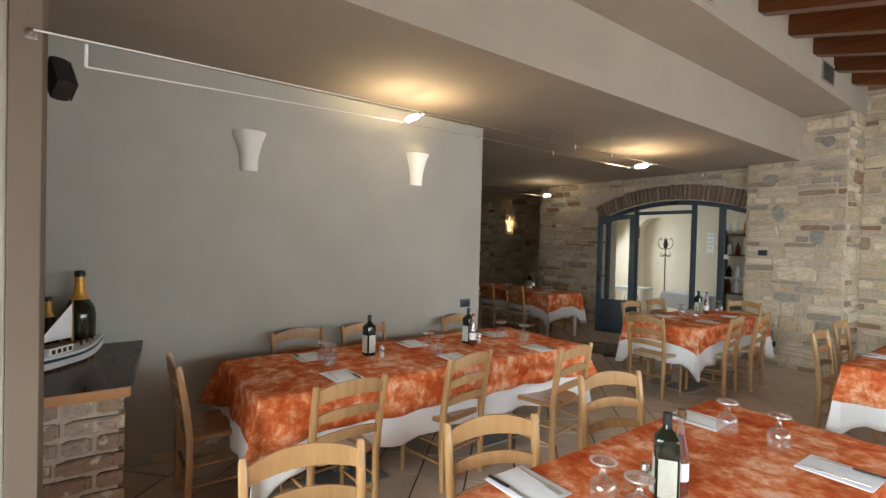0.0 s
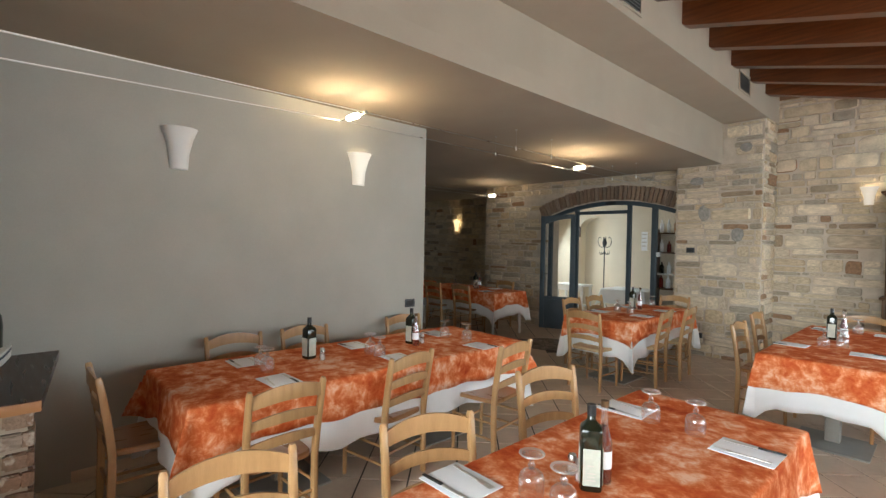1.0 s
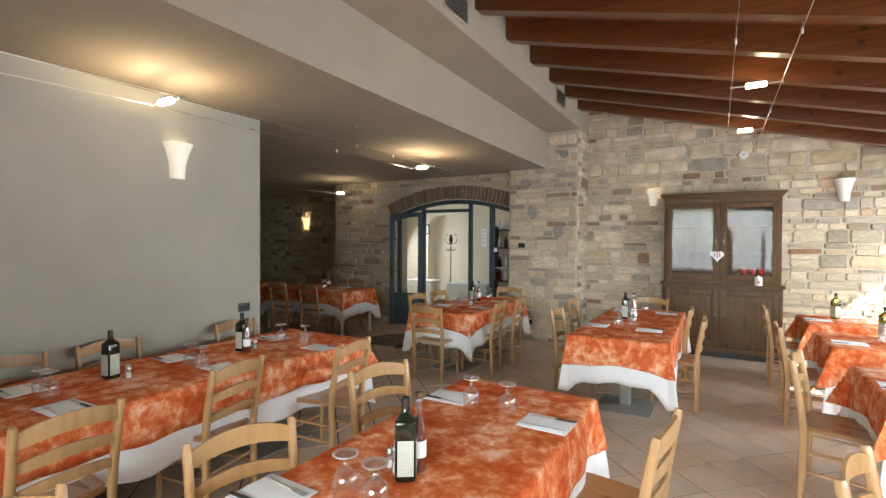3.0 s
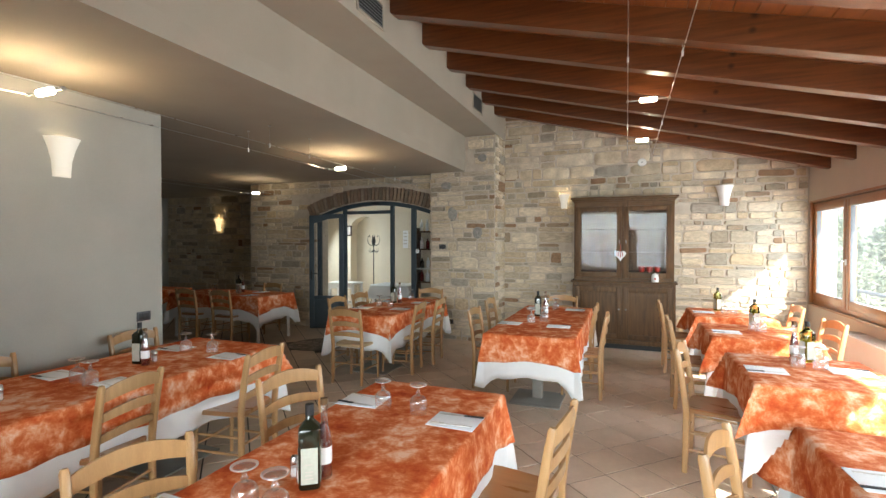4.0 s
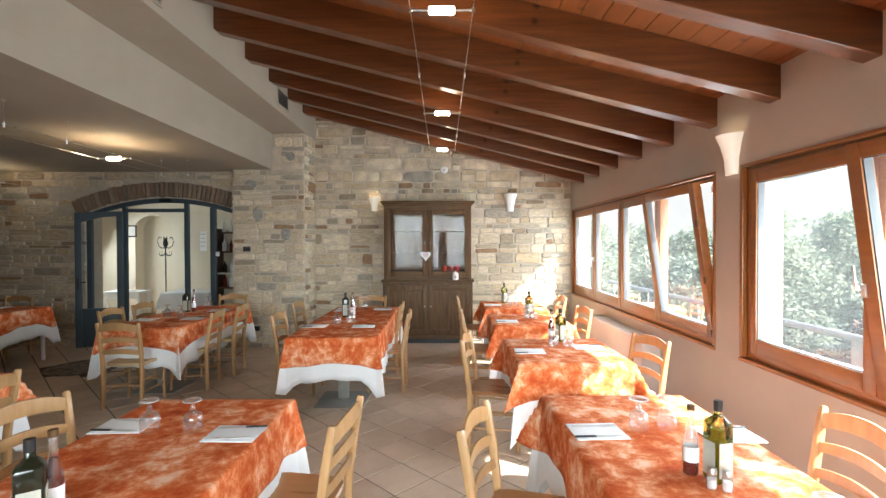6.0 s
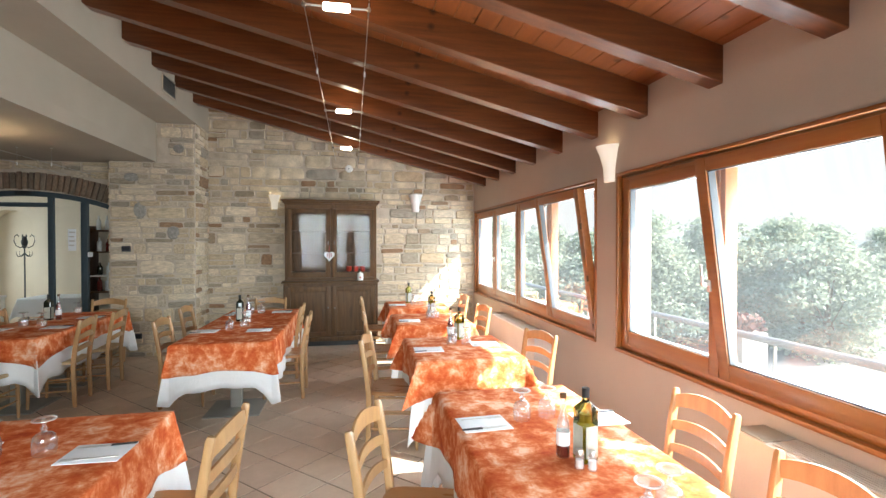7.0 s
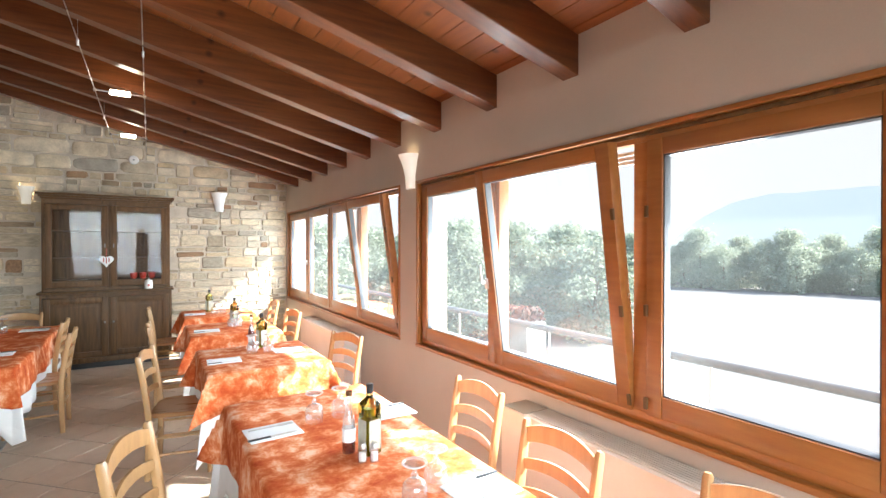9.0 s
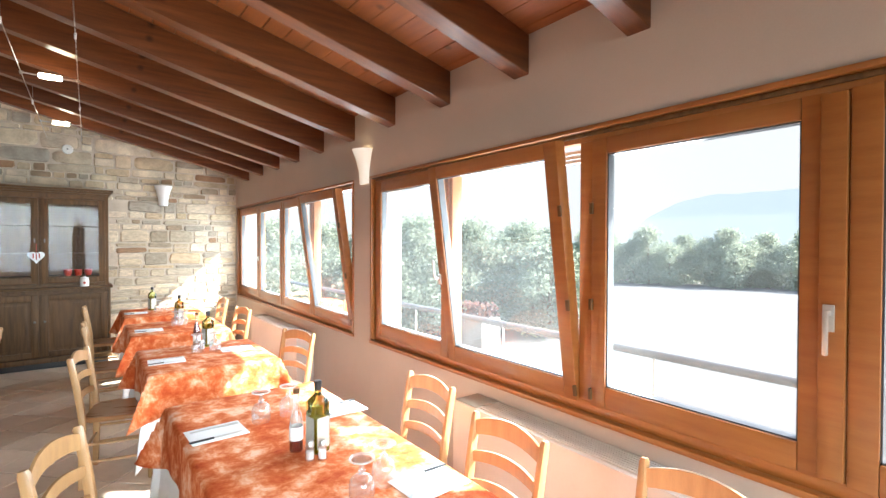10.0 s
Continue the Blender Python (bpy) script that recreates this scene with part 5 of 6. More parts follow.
part("shelf", boxes((-0.29, 0.29, -0.16, 0.16, 0.25, 0.28), bevel=0.004), CERAMIC, t)
part("apron", boxes((-0.285, 0.285, -0.2, -0.18, 0.6, 0.70)), CERAMIC, t)
t = thing("white_table", "small table with a white cloth in the lobby", "table", at=Matrix.Translation((-4.25, 9.5, 0)))
for sx in (-1, 1):
    for sy in (-1, 1):
        part("leg", boxes((sx * 0.4 - 0.025, sx * 0.4 + 0.025, sy * 0.3 - 0.025, sy * 0.3 + 0.025, 0, 0.70), bevel=0.004), CERAMIC, t)
part("tabletop", boxes((-0.45, 0.45, -0.35, 0.35, 0.70, 0.73), bevel=0.004), CERAMIC, t)
cloth("undercloth", "white cloth on the lobby table", LINEN, -4.7, -3.8, 9.15, 9.85, 0.74, 0.3, 31)

# bottle shelf beyond the right-hand panes
t = thing("bottle_shelf", "dark wooden shelf unit filled with bottles in the lobby", "shelf", at=Matrix.Translation((-3.25, 9.0, 0)))
part("back", boxes((-0.32, 0.45, 0.28, 0.30, 0, 1.95)), LOBBY, t)
for x in (-0.34, 0.45):
    part("side", boxes((x, x + 0.03, 0, 0.3, 0, 1.95), bevel=0.003), DARKWOOD, t)
for z in (0.05, 0.45, 0.83, 1.10, 1.50, 1.86):
    part("shelf", boxes((-0.31, 0.45, 0.001, 0.279, z, z + 0.025), bevel=0.003), WALNUT if z != 1.10 else CERAMIC, t)


def bottle_mesh(bm, r, h, neck=0.013, square=False):
    """Shouldered bottle from its base upwards, round or with a rounded square section."""
    prof = [(r * 0.9, 0.0), (r, 0.006), (r, h * 0.62), (r * 0.92, h * 0.68), (r * 0.55, h * 0.755), (neck * 1.05, h * 0.81), (neck, h * 0.96), (neck * 1.1, h * 0.965), (neck * 1.1, h)]
    if not square:
        lathe(bm, prof, (0, 0, 0), 18)
        return
    prof = [(r * 0.94, 0.0), (r, 0.006), (r, h * 0.70), (r * 0.94, h * 0.735), (r * 0.6, h * 0.79), (neck * 1.1, h * 0.825), (neck, h * 0.96), (neck * 1.1, h * 0.965), (neck * 1.1, h)]
    n = 24
    rings = []
    for rr, z in prof:
        sq = max(0.0, min(1.0, (rr - neck) / (r - neck)))
        rg = []
        for k in range(n):
            a = 2 * math.pi * k / n
            c, s = math.cos(a), math.sin(a)
            m = (abs(c) ** 6 + abs(s) ** 6) ** (-1 / 6)
            q = rr * (1 + (m - 1) * sq)
            rg.append(bm.verts.new((q * c, q * s, z)))
        rings.append(rg)
    for a, b in zip(rings, rings[1:]):
        for k in range(n):
            bm.faces.new((a[k], a[(k + 1) % n], b[(k + 1) % n], b[k]))
    bm.faces.new(list(reversed(rings[0]))), bm.faces.new(rings[-1])


br = random.Random(12)
for z in (0.855, 1.127, 1.527, 1.887):
    for k in range(5):
        x = -3.25 - 0.22 + 0.13 * k + br.uniform(-0.015, 0.015)
        bm = bmesh.new()
        bottle_mesh(bm, br.uniform(0.03, 0.042), br.uniform(0.2, 0.27) if z < 1.8 else 0.24)
        b = tagged(part("bottle", bm, br.choice((DARKGLASS, WINE, LABEL, PAPER, OAKEDGE))), "bottle standing on the lobby shelf", "bottle", "bottles on the shelf")
        b.location = (x, 9.12, z)

# ---- brick counter with its ornaments ----
CX, CY, CZ = -2.52, 0.225, 0.885
t = thing("brick_counter", "low counter of limewashed old bricks under a dark wooden top", "counter")
part("core", boxes((GX, CX - 0.045, -0.9, CY - 0.045, 0.0, CZ - 0.06)), MORTAR, t)
bm = bmesh.new()
extrude(bm, [(GX + 0.002, -0.9), (CX, -0.9), (CX, CY), (GX + 0.002, CY + 0.13)], "z", CZ - 0.045, CZ)
part("top", bm, DARKWOOD, t, "dark polished wooden top")
part("front_edging", boxes((CX + 0.0005, CX + 0.012, -0.9, CY, CZ - 0.05, CZ - 0.002), bevel=0.003), OAKEDGE, t, "lighter oak edge strip")
bm = boxes((-0.5, 0.5, -0.5, 0.5, -0.5, 0.5))
bmesh.ops.bevel(bm, geom=list(bm.edges), offset=0.12, segments=2, affect="EDGES")
rb = random.Random(3)
for v in bm.verts:
    v.co += Vector((rb.uniform(-0.01, 0.01), rb.uniform(-0.03, 0.03), rb.uniform(-0.025, 0.025)))
BRICKMESH = mesh_of("brick", bm, PALE_BRICK)
course = 0.0905
for k in range(9):
    z = 0.03 + course * (k + 0.5)
    y = CY - 0.03 - (0.0 if k % 2 else 0.11)
    first = True
    while y > -0.8:
        w = 0.22 if not (first and k % 2 == 0) else 0.22
        a = min(y + (0.11 if first and k % 2 == 0 else 0.0), CY - 0.03)
        bw = 0.11 if (first and k % 2 == 0) else rb.choice((0.13, 0.19, 0.23, 0.26))
        y0 = a - bw
        piece("brick", BRICKMESH, t, Matrix.Translation((CX - 0.045, (a + y0) / 2, z)) @ Matrix.Diagonal((rb.uniform(0.045, 0.06), bw - 0.020, course - 0.020, 1)))
        y, first = y0, False
    x = CX - 0.02
    while x > GX + 0.1:
        piece("brick", BRICKMESH, t, Matrix.Translation((x - 0.11, CY - 0.045, z)) @ Matrix.Diagonal((0.212, rb.uniform(0.045, 0.06), course - 0.009, 1)))
        x -= 0.22

GOLD = material("gold_foil", (0.62, 0.30, 0.05), (0.75, 0.40, 0.08), rough=0.35, scale=30, fine=120, bump=0.1, metal=0.4)
ORANGE = material("orange_label", (0.72, 0.34, 0.03), (0.80, 0.42, 0.05), rough=0.5, scale=30, fine=120, bump=0.02)


def sparkling(x, y, h):
    t = thing("sparkling_wine_bottle", "large dark bottle with gold foil neck and orange label", "bottle", "large bottles", Matrix.Translation((x, y, CZ + 0.001)))
    k = h / 0.46
    bm = bmesh.new()
    lathe(bm, [(a * k, b * k) for a, b in ((0.06, 0), (0.076, 0.012), (0.078, 0.2), (0.072, 0.25), (0.045, 0.30), (0.03, 0.33))], (0, 0, 0), 24)
    part("glass", bm, DARKGLASS, t)
    bm = bmesh.new()
    lathe(bm, [(a * k, b * k) for a, b in ((0.047, 0.298), (0.031, 0.331), (0.024, 0.40), (0.024, 0.425))], (0, 0, 0), 20)
    part("foil", bm, GOLD, t, "gold foil on the neck")
    bm = bmesh.new()
    lathe(bm, [(a * k, b * k) for a, b in ((0.026, 0.4255), (0.027, 0.45), (0.02, 0.46), (0.0, 0.462))], (0, 0, 0), 16)
    part("cap", bm, BLACK, t)
    bm = bmesh.new()
    lathe(bm, [(0.0795 * k, 0.03 * k), (0.0797 * k, 0.075 * k)], (0, 0, 0), 24)
    part("label", bm, ORANGE, t, "orange band label")


sparkling(-3.47, 0.007, 0.50)
sparkling(-3.50, -0.145, 0.34)


def boat():
    t = thing("model_boat", "white and navy wooden model fishing boat with a sail", "model boat", at=pose(-3.09, -0.05, CZ + 0.001, 0, 0, 140))
    n = 14
    def section(u):
        beam = 0.062 * (1 - max(u, 0) ** 2.4) * (1 - 0.35 * max(-u, 0) ** 3)
        deck = 0.085 + 0.045 * max(u, 0) ** 2 + 0.012 * max(-u, 0) ** 2
        keel = 0.012 + 0.05 * max(u, 0) ** 4
        return beam, keel, deck
    navy = material("navy_paint", (0.02, 0.03, 0.06), (0.03, 0.045, 0.08), rough=0.4, scale=20, fine=90, bump=0.03)
    for name, lo, hi, mat in (("lower_hull", 0.0, 0.55, CERAMIC), ("stripe", 0.55, 0.78, navy), ("upper_hull", 0.78, 1.0, CERAMIC)):
        bm = bmesh.new()
        rows = []
        for k in range(n + 1):
            u = k / n * 2 - 1
            b, ke, de = section(u)
            row = []
            for s in (-1, 1):
                for f in ((lo, hi) if s < 0 else (hi, lo)):
                    row.append(bm.verts.new((u * 0.27, s * max(b, 0.003) * (0.35 + 0.65 * f ** 0.6), ke + (de - ke) * f)))
            rows.append(row)
        for a, b in zip(rows, rows[1:]):
            for k in range(4):
                bm.faces.new((a[k], a[(k + 1) % 4], b[(k + 1) % 4], b[k]))
        bm.faces.new(rows[0]), bm.faces.new(rows[-1])
        part(name, bm, mat, t)
    part("cradle", boxes((-0.12, 0.12, -0.03, 0.03, 0.0, 0.012), bevel=0.003), DARKWOOD, t)
    part("cabin", boxes((-0.13, 0.02, -0.035, 0.035, 0.075, 0.125), bevel=0.003), CERAMIC, t)
    part("cabin_roof", boxes((-0.14, 0.03, -0.042, 0.042, 0.1255, 0.132), bevel=0.002), DARKWOOD, t)
    for k in range(4):
        for s in (-1, 1):
            part("porthole", boxes((-0.115 + k * 0.034, -0.095 + k * 0.034, s * 0.0352, s * 0.0375, 0.092, 0.114)), BLACK, t)
    bm = bmesh.new()
    sweep(bm, [(0.05, 0, 0.09), (0.05, 0, 0.36)], ring(0.006, 8), up=(0, 1, 0), scale=[1, 0.5])
    part("mast", bm, OAKEDGE, t)
    bm = bmesh.new()
    rows = []
    for k in range(7):
        f = k / 6
        w = 0.22 * (1 - f)
        rows.append([bm.verts.new((0.045 - w * g, 0.02 * math.sin(math.pi * g) * (1 - f), 0.15 + 0.19 * f)) for g in (0, 0.33, 0.66, 1)])
    for a, b in zip(rows, rows[1:]):
        for g in range(3):
            bm.faces.new((a[g], a[g + 1], b[g + 1], b[g]))
    sl = part("sail", bm, LINEN, t)
    md = sl.modifiers.new("thickness", "SOLIDIFY")
    md.thickness = 0.002
    for s in (-1, 1):
        bm = bmesh.new()
        sweep(bm, [(0.05, 0, 0.345), (0.12, s * 0.05, 0.1)], ring(0.0012, 5))
        part("shroud", bm, BLACK, t)
    for k in range(3):
        part("rail_post", boxes((0.11 + k * 0.04, 0.115 + k * 0.04, -0.004, 0.004, 0.09 + k * 0.006, 0.125 + k * 0.008)), DARKWOOD, t)


boat()


# ---- table settings ----
def napkin(x, y, a):
    """A folded paper napkin with a fork and a knife laid on it; the seat looks along the angle a."""
    m = pose(x, y, TOP + 0.0055, 0, 0, a + 3 * math.sin(x * 31 + y * 17))
    t = thing("napkin", "folded white paper napkin on a batik tablecloth", "napkin", "napkins", m)
    bm = bmesh.new()
    box(bm, -0.095, 0.095, -0.12, 0.12, 0.0, 0.0035, bevel=0.0012)
    for v in bm.verts:
        v.co.z += 0.0012 * math.sin(v.co.x * 40) * math.sin(v.co.y * 30) if v.co.z > 0.002 else 0.0
    part("folded_sheet", bm, PAPER, t)
    z = TOP + 0.0055 + 0.0042
    r = random.Random(int(x * 977) + int(y * 131))
    lean, lean2 = r.uniform(-11, 4), r.uniform(-4, 5)
    f = thing("fork", "steel table fork lying on a napkin", "fork", "forks", pose(x, y, z, 0, 0, a) @ Matrix.Translation((-0.058, 0.008, 0)) @ pose(0, 0, 0, 0, 0, lean))
    bm = boxes((-0.005, 0.005, -0.11, 0.03, 0.0, 0.003), (-0.012, 0.012, 0.03, 0.055, 0.0005, 0.003), bevel=0.001)
    part("handle", bm, CHROME, f)
    for k in range(4):
        part("tine", boxes((-0.0115 + k * 0.0065, -0.0085 + k * 0.0065, 0.055, 0.10, 0.001, 0.003)), CHROME, f)
    kn = thing("knife", "table knife with a dark handle lying on a napkin", "knife", "knives", pose(x, y, z, 0, 0, a) @ Matrix.Translation((0.066, -0.004, 0)) @ pose(0, 0, 0, 0, 0, lean2))
    part("handle", boxes((-0.007, 0.007, -0.12, -0.02, 0.0, 0.006), bevel=0.0025), BLACK, kn)
    bm = bmesh.new()
    extrude(bm, [(-0.008, -0.02), (0.008, -0.02), (0.009, 0.06), (0.004, 0.1), (-0.006, 0.11), (-0.008, 0.08)], "z", 0.001, 0.0028)
    part("blade", bm, CHROME, kn)


GLASSES = []


def goblet(x, y):
    """A stemmed glass turned upside down: bowl on the cloth, foot on top."""
    z = TOP + 0.0055
    if not GLASSES:
        t = thing("wine_glass", "clear stemmed glass turned upside down on the cloth", "glass", "upturned glasses", Matrix.Translation((x, y, z)) @ Matrix.Scale(1.1, 4))
        bm = bmesh.new()
        lathe(bm, [(0.0335, 0.0), (0.035, 0.006), (0.0365, 0.035), (0.036, 0.052), (0.0325, 0.064), (0.025, 0.0725), (0.014, 0.0775), (0.0, 0.0785)], (0, 0, 0), 28)
        bm.faces.ensure_lookup_table()
        bmesh.ops.delete(bm, geom=[f for f in bm.faces if len(f.verts) > 4], context="FACES_ONLY")
        part("bowl", bm, THIN, t)
        bm = bmesh.new()
        lathe(bm, [(0.010, 0.079), (0.007, 0.083), (0.0115, 0.089), (0.007, 0.095), (0.006, 0.106), (0.010, 0.113), (0.0300, 0.1187)], (0, 0, 0), 24)
        part("stem", bm, THIN, t)
        bm = bmesh.new()
        lathe(bm, [(0.0300, 0.1188), (0.035, 0.1195), (0.037, 0.1215), (0.0365, 0.1236), (0.033, 0.1240), (0.0300, 0.1215)], (0, 0, 0), 28)
        bm.faces.ensure_lookup_table()
        bmesh.ops.delete(bm, geom=[f for f in bm.faces if len(f.verts) > 4], context="FACES_ONLY")
        part("foot", bm, FOOTGLASS, t)
        GLASSES.append(t)
        return t
    return copy_thing(GLASSES[0], Matrix.Translation((x, y, z)) @ Matrix.Scale(1.1, 4))


OILS, VINS, SALTS = [], [], []


def oil_bottle(x, y, a=0, green=False):
    m = pose(x, y, TOP + 0.0055, 0, 0, a)
    store = OILS if not green else VINS
    if store:
        return copy_thing(store[0], m)
    t = thing("oil_bottle", "square green olive-oil bottle with a pale label" if green else "dark square oil bottle with a pale label", "bottle", "oil bottles", m)
    bm = bmesh.new()
    bottle_mesh(bm, 0.039, 0.295, 0.0135, True)
    part("glass", bm, OIL if green else DARKGLASS, t)
    if green:
        bm = bmesh.new()
        bottle_mesh(bm, 0.0365, 0.2, 0.0125, True)
        bmesh.ops.scale(bm, vec=(1, 1, 0.93), verts=bm.verts)
        bmesh.ops.translate(bm, vec=(0, 0, 0.004), verts=bm.verts)
        part("oil", bm, material("olive_oil", (0.30, 0.20, 0.012), (0.40, 0.27, 0.02), rough=0.1, scale=10, fine=50, bump=0.0), t, "golden olive oil")
    bm = bmesh.new()
    lathe(bm, [(0.0155, 0.258), (0.0155, 0.296), (0.0, 0.2975)], (0, 0, 0), 16)
    part("cap", bm, BLACK, t)
    for s in (-1, 1):
        part("label", boxes((-0.029, 0.029, s * 0.0392 - 0.0006, s * 0.0392 + 0.0006, 0.022, 0.15)), LABEL, t, "pale green paper label")
        part("label", boxes((s * 0.0392 - 0.0006, s * 0.0392 + 0.0006, -0.029, 0.029, 0.022, 0.15)), LABEL, t, "pale green paper label")
        for k, z in enumerate((0.04, 0.052, 0.064, 0.09)):
            part("print_bar", boxes((-0.014, 0.014 - 0.004 * (k % 2), s * 0.0404 - 0.0003, s * 0.0404 + 0.0003, z, z + 0.004)), STONEGREY, t)
    store.append(t)
    return t


VINEGAR = []


def vinegar_bottle(x, y, low=False):
    m = Matrix.Translation((x, y, TOP + 0.0055)) @ Matrix.Diagonal((1, 1, 1.12, 1))
    if VINEGAR and not low:
        return copy_thing(VINEGAR[0], m)
    t = thing("vinegar_bottle", "round clear vinegar bottle, nearly empty, with a white label" if low else "round clear bottle full of dark red vinegar with a white label", "bottle", "vinegar bottles", m)
    bm = bmesh.new()
    lathe(bm, [(0.026, 0.0), (0.028, 0.005), (0.028, 0.10), (0.025, 0.125), (0.013, 0.165), (0.0115, 0.205), (0.0135, 0.208), (0.0135, 0.218)], (0, 0, 0), 20)
    part("glass", bm, THIN, t)
    bm = bmesh.new()
    lathe(bm, [(0.0245, 0.004), (0.026, 0.008), (0.026, 0.045), (0.0, 0.0455)] if low else [(0.0245, 0.004), (0.0265, 0.008), (0.0265, 0.10), (0.0235, 0.124), (0.0118, 0.163), (0.0, 0.164)], (0, 0, 0), 20)
    part("vinegar", bm, WINE, t, "dark red vinegar")
    bm = bmesh.new()
    lathe(bm, [(0.0286, 0.045), (0.0286, 0.095)], (0, 0, 0), 20)
    bmesh.ops.delete(bm, geom=[f for f in bm.faces if len(f.verts) > 4], context="FACES_ONLY")
    part("label", bm, PAPER, t, "white paper label")
    bm = bmesh.new()
    lathe(bm, [(0.0145, 0.2185), (0.0145, 0.236), (0.0, 0.237)], (0, 0, 0), 14)
    part("cap", bm, WALNUT, t)
    if not low:
        VINEGAR.append(t)
    return t


def shakers(x, y):
    for dx, dy, h in ((0.0, 0.0, 0.075), (0.045, -0.02, 0.07)):
        m = Matrix.Translation((x + dx, y + dy, TOP + 0.0055))
        if SALTS:
            copy_thing(SALTS[0], m)
            continue
        t = thing("salt_shaker", "small glass shaker with a steel cap", "shaker", "shakers", m)
        bm = bmesh.new()
        lathe(bm, [(0.018, 0.0), (0.019, 0.004), (0.017, 0.05), (0.0165, 0.055)], (0, 0, 0), 14)
        part("glass", bm, THIN, t)
        bm = bmesh.new()
        lathe(bm, [(0.0145, 0.004), (0.0145, 0.035), (0.0, 0.035)], (0, 0, 0), 14)
        part("salt", bm, PAPER, t, "white salt")
        bm = bmesh.new()
        lathe(bm, [(0.0175, 0.0555), (0.0175, 0.066), (0.013, 0.076), (0.0, 0.078)], (0, 0, 0), 14)
        part("cap", bm, STEEL, t)
        SALTS.append(t)


for x, y, a in ((-3.06, 1.32, -90), (-2.515, 1.325, 90), (-3.06, 2.2, -90), (-2.51, 2.23, 90), (-3.03, 3.07, -90), (-2.41, 3.015, 90),
                (-0.90, 2.50, -90), (-0.32, 2.40, 90), (-0.925, 1.305, -90),
                (-0.72, 5.29, -90), (-0.20, 5.265, 90), (-0.66, 6.58, -90), (-0.16, 6.58, 90),
                (-2.86, 5.76, -90), (-2.33, 5.84, 90), (-2.34, 6.52, 90), (-2.86, 6.5, -90),
                (1.37, 2.41, -90), (1.96, 2.37, 90), (1.9, 1.46, 90), (1.36, 4.06, -90), (1.88, 4.2, 90), (1.38, 5.56, -90), (1.37, 6.98, -90),
                (-5.4, 6.38, 0), (-6.1, 6.38, 0), (-5.6, 6.86, 180)):
    napkin(x, y, a)
for x, y in ((-2.89, 1.36), (-2.75, 1.35), (-2.76, 2.15), (-2.62, 2.14), (-2.85, 3.01), (-2.63, 3.07), (-0.74, 2.435), (-0.535, 2.435), (-0.705, 1.425), (-0.575, 1.42),
             (-0.51, 5.38), (-0.40, 5.54), (-0.40, 6.5), (-0.52, 6.45), (-2.72, 5.97), (-2.52, 5.92), (-2.65, 6.85), (1.575, 2.43), (1.715, 2.445), (1.64, 1.49), (1.76, 1.55),
             (1.59, 4.22), (1.72, 4.22), (1.64, 5.72), (1.70, 5.68), (1.6, 6.95), (1.7, 6.98), (-5.75, 6.5), (-5.85, 6.6), (-6.3, 6.5), (-7.9, 6.5), (-8.2, 6.6)):
    goblet(x, y)
oil_bottle(-2.905, 1.72, 10), shakers(-2.84, 1.79)
oil_bottle(-2.85, 2.625, 15), vinegar_bottle(-2.76, 2.6), shakers(-2.84, 2.72)
oil_bottle(-0.605, 1.635, 35), vinegar_bottle(-0.594, 1.708), shakers(-0.70, 1.67)
oil_bottle(-0.53, 5.92, 5), vinegar_bottle(-0.44, 5.92), shakers(-0.45, 5.82)
oil_bottle(-2.72, 6.40, 5), vinegar_bottle(-2.62, 6.40)
oil_bottle(1.675, 1.96, 12, True), vinegar_bottle(1.60, 2.01, True), shakers(1.615, 1.895)
oil_bottle(1.71, 4.45, 20, True), vinegar_bottle(1.62, 4.42), shakers(1.60, 4.35)
oil_bottle(1.70, 5.95, 20, True), shakers(1.66, 5.85)
oil_bottle(1.56, 7.2, 20, True)
oil_bottle(-6.0, 6.75, 5), vinegar_bottle(-5.9, 6.75)

# ---- outdoors ----
# Leaf tones paled and greyed, putting haze and glare into their colour.
LEAF = material("hazed_foliage", (0.22, 0.24, 0.165), (0.32, 0.335, 0.245), rough=0.9, scale=1.5, fine=9, bump=0.0, per_object=0.10, island=0.15, gloss=0.05)
leaf_nodes, leaf_links = LEAF.node_tree.nodes, LEAF.node_tree.links
leaf_body = leaf_nodes["Principled BSDF"]
leaf_thin, leaf_mix = leaf_nodes.new("ShaderNodeBsdfTranslucent"), leaf_nodes.new("ShaderNodeMixShader")
leaf_links.new(leaf_body.inputs["Base Color"].links[0].from_socket, leaf_thin.inputs["Color"])
leaf_mix.inputs[0].default_value = 0.45
leaf_links.new(leaf_body.outputs[0], leaf_mix.inputs[1])
leaf_links.new(leaf_thin.outputs[0], leaf_mix.inputs[2])
leaf_links.new(leaf_mix.outputs[0], leaf_nodes["Material Output"].inputs["Surface"])
BARK = material("bark", (0.12, 0.09, 0.06), (0.2, 0.16, 0.11), rough=0.95, scale=6, fine=40, bump=0.5)


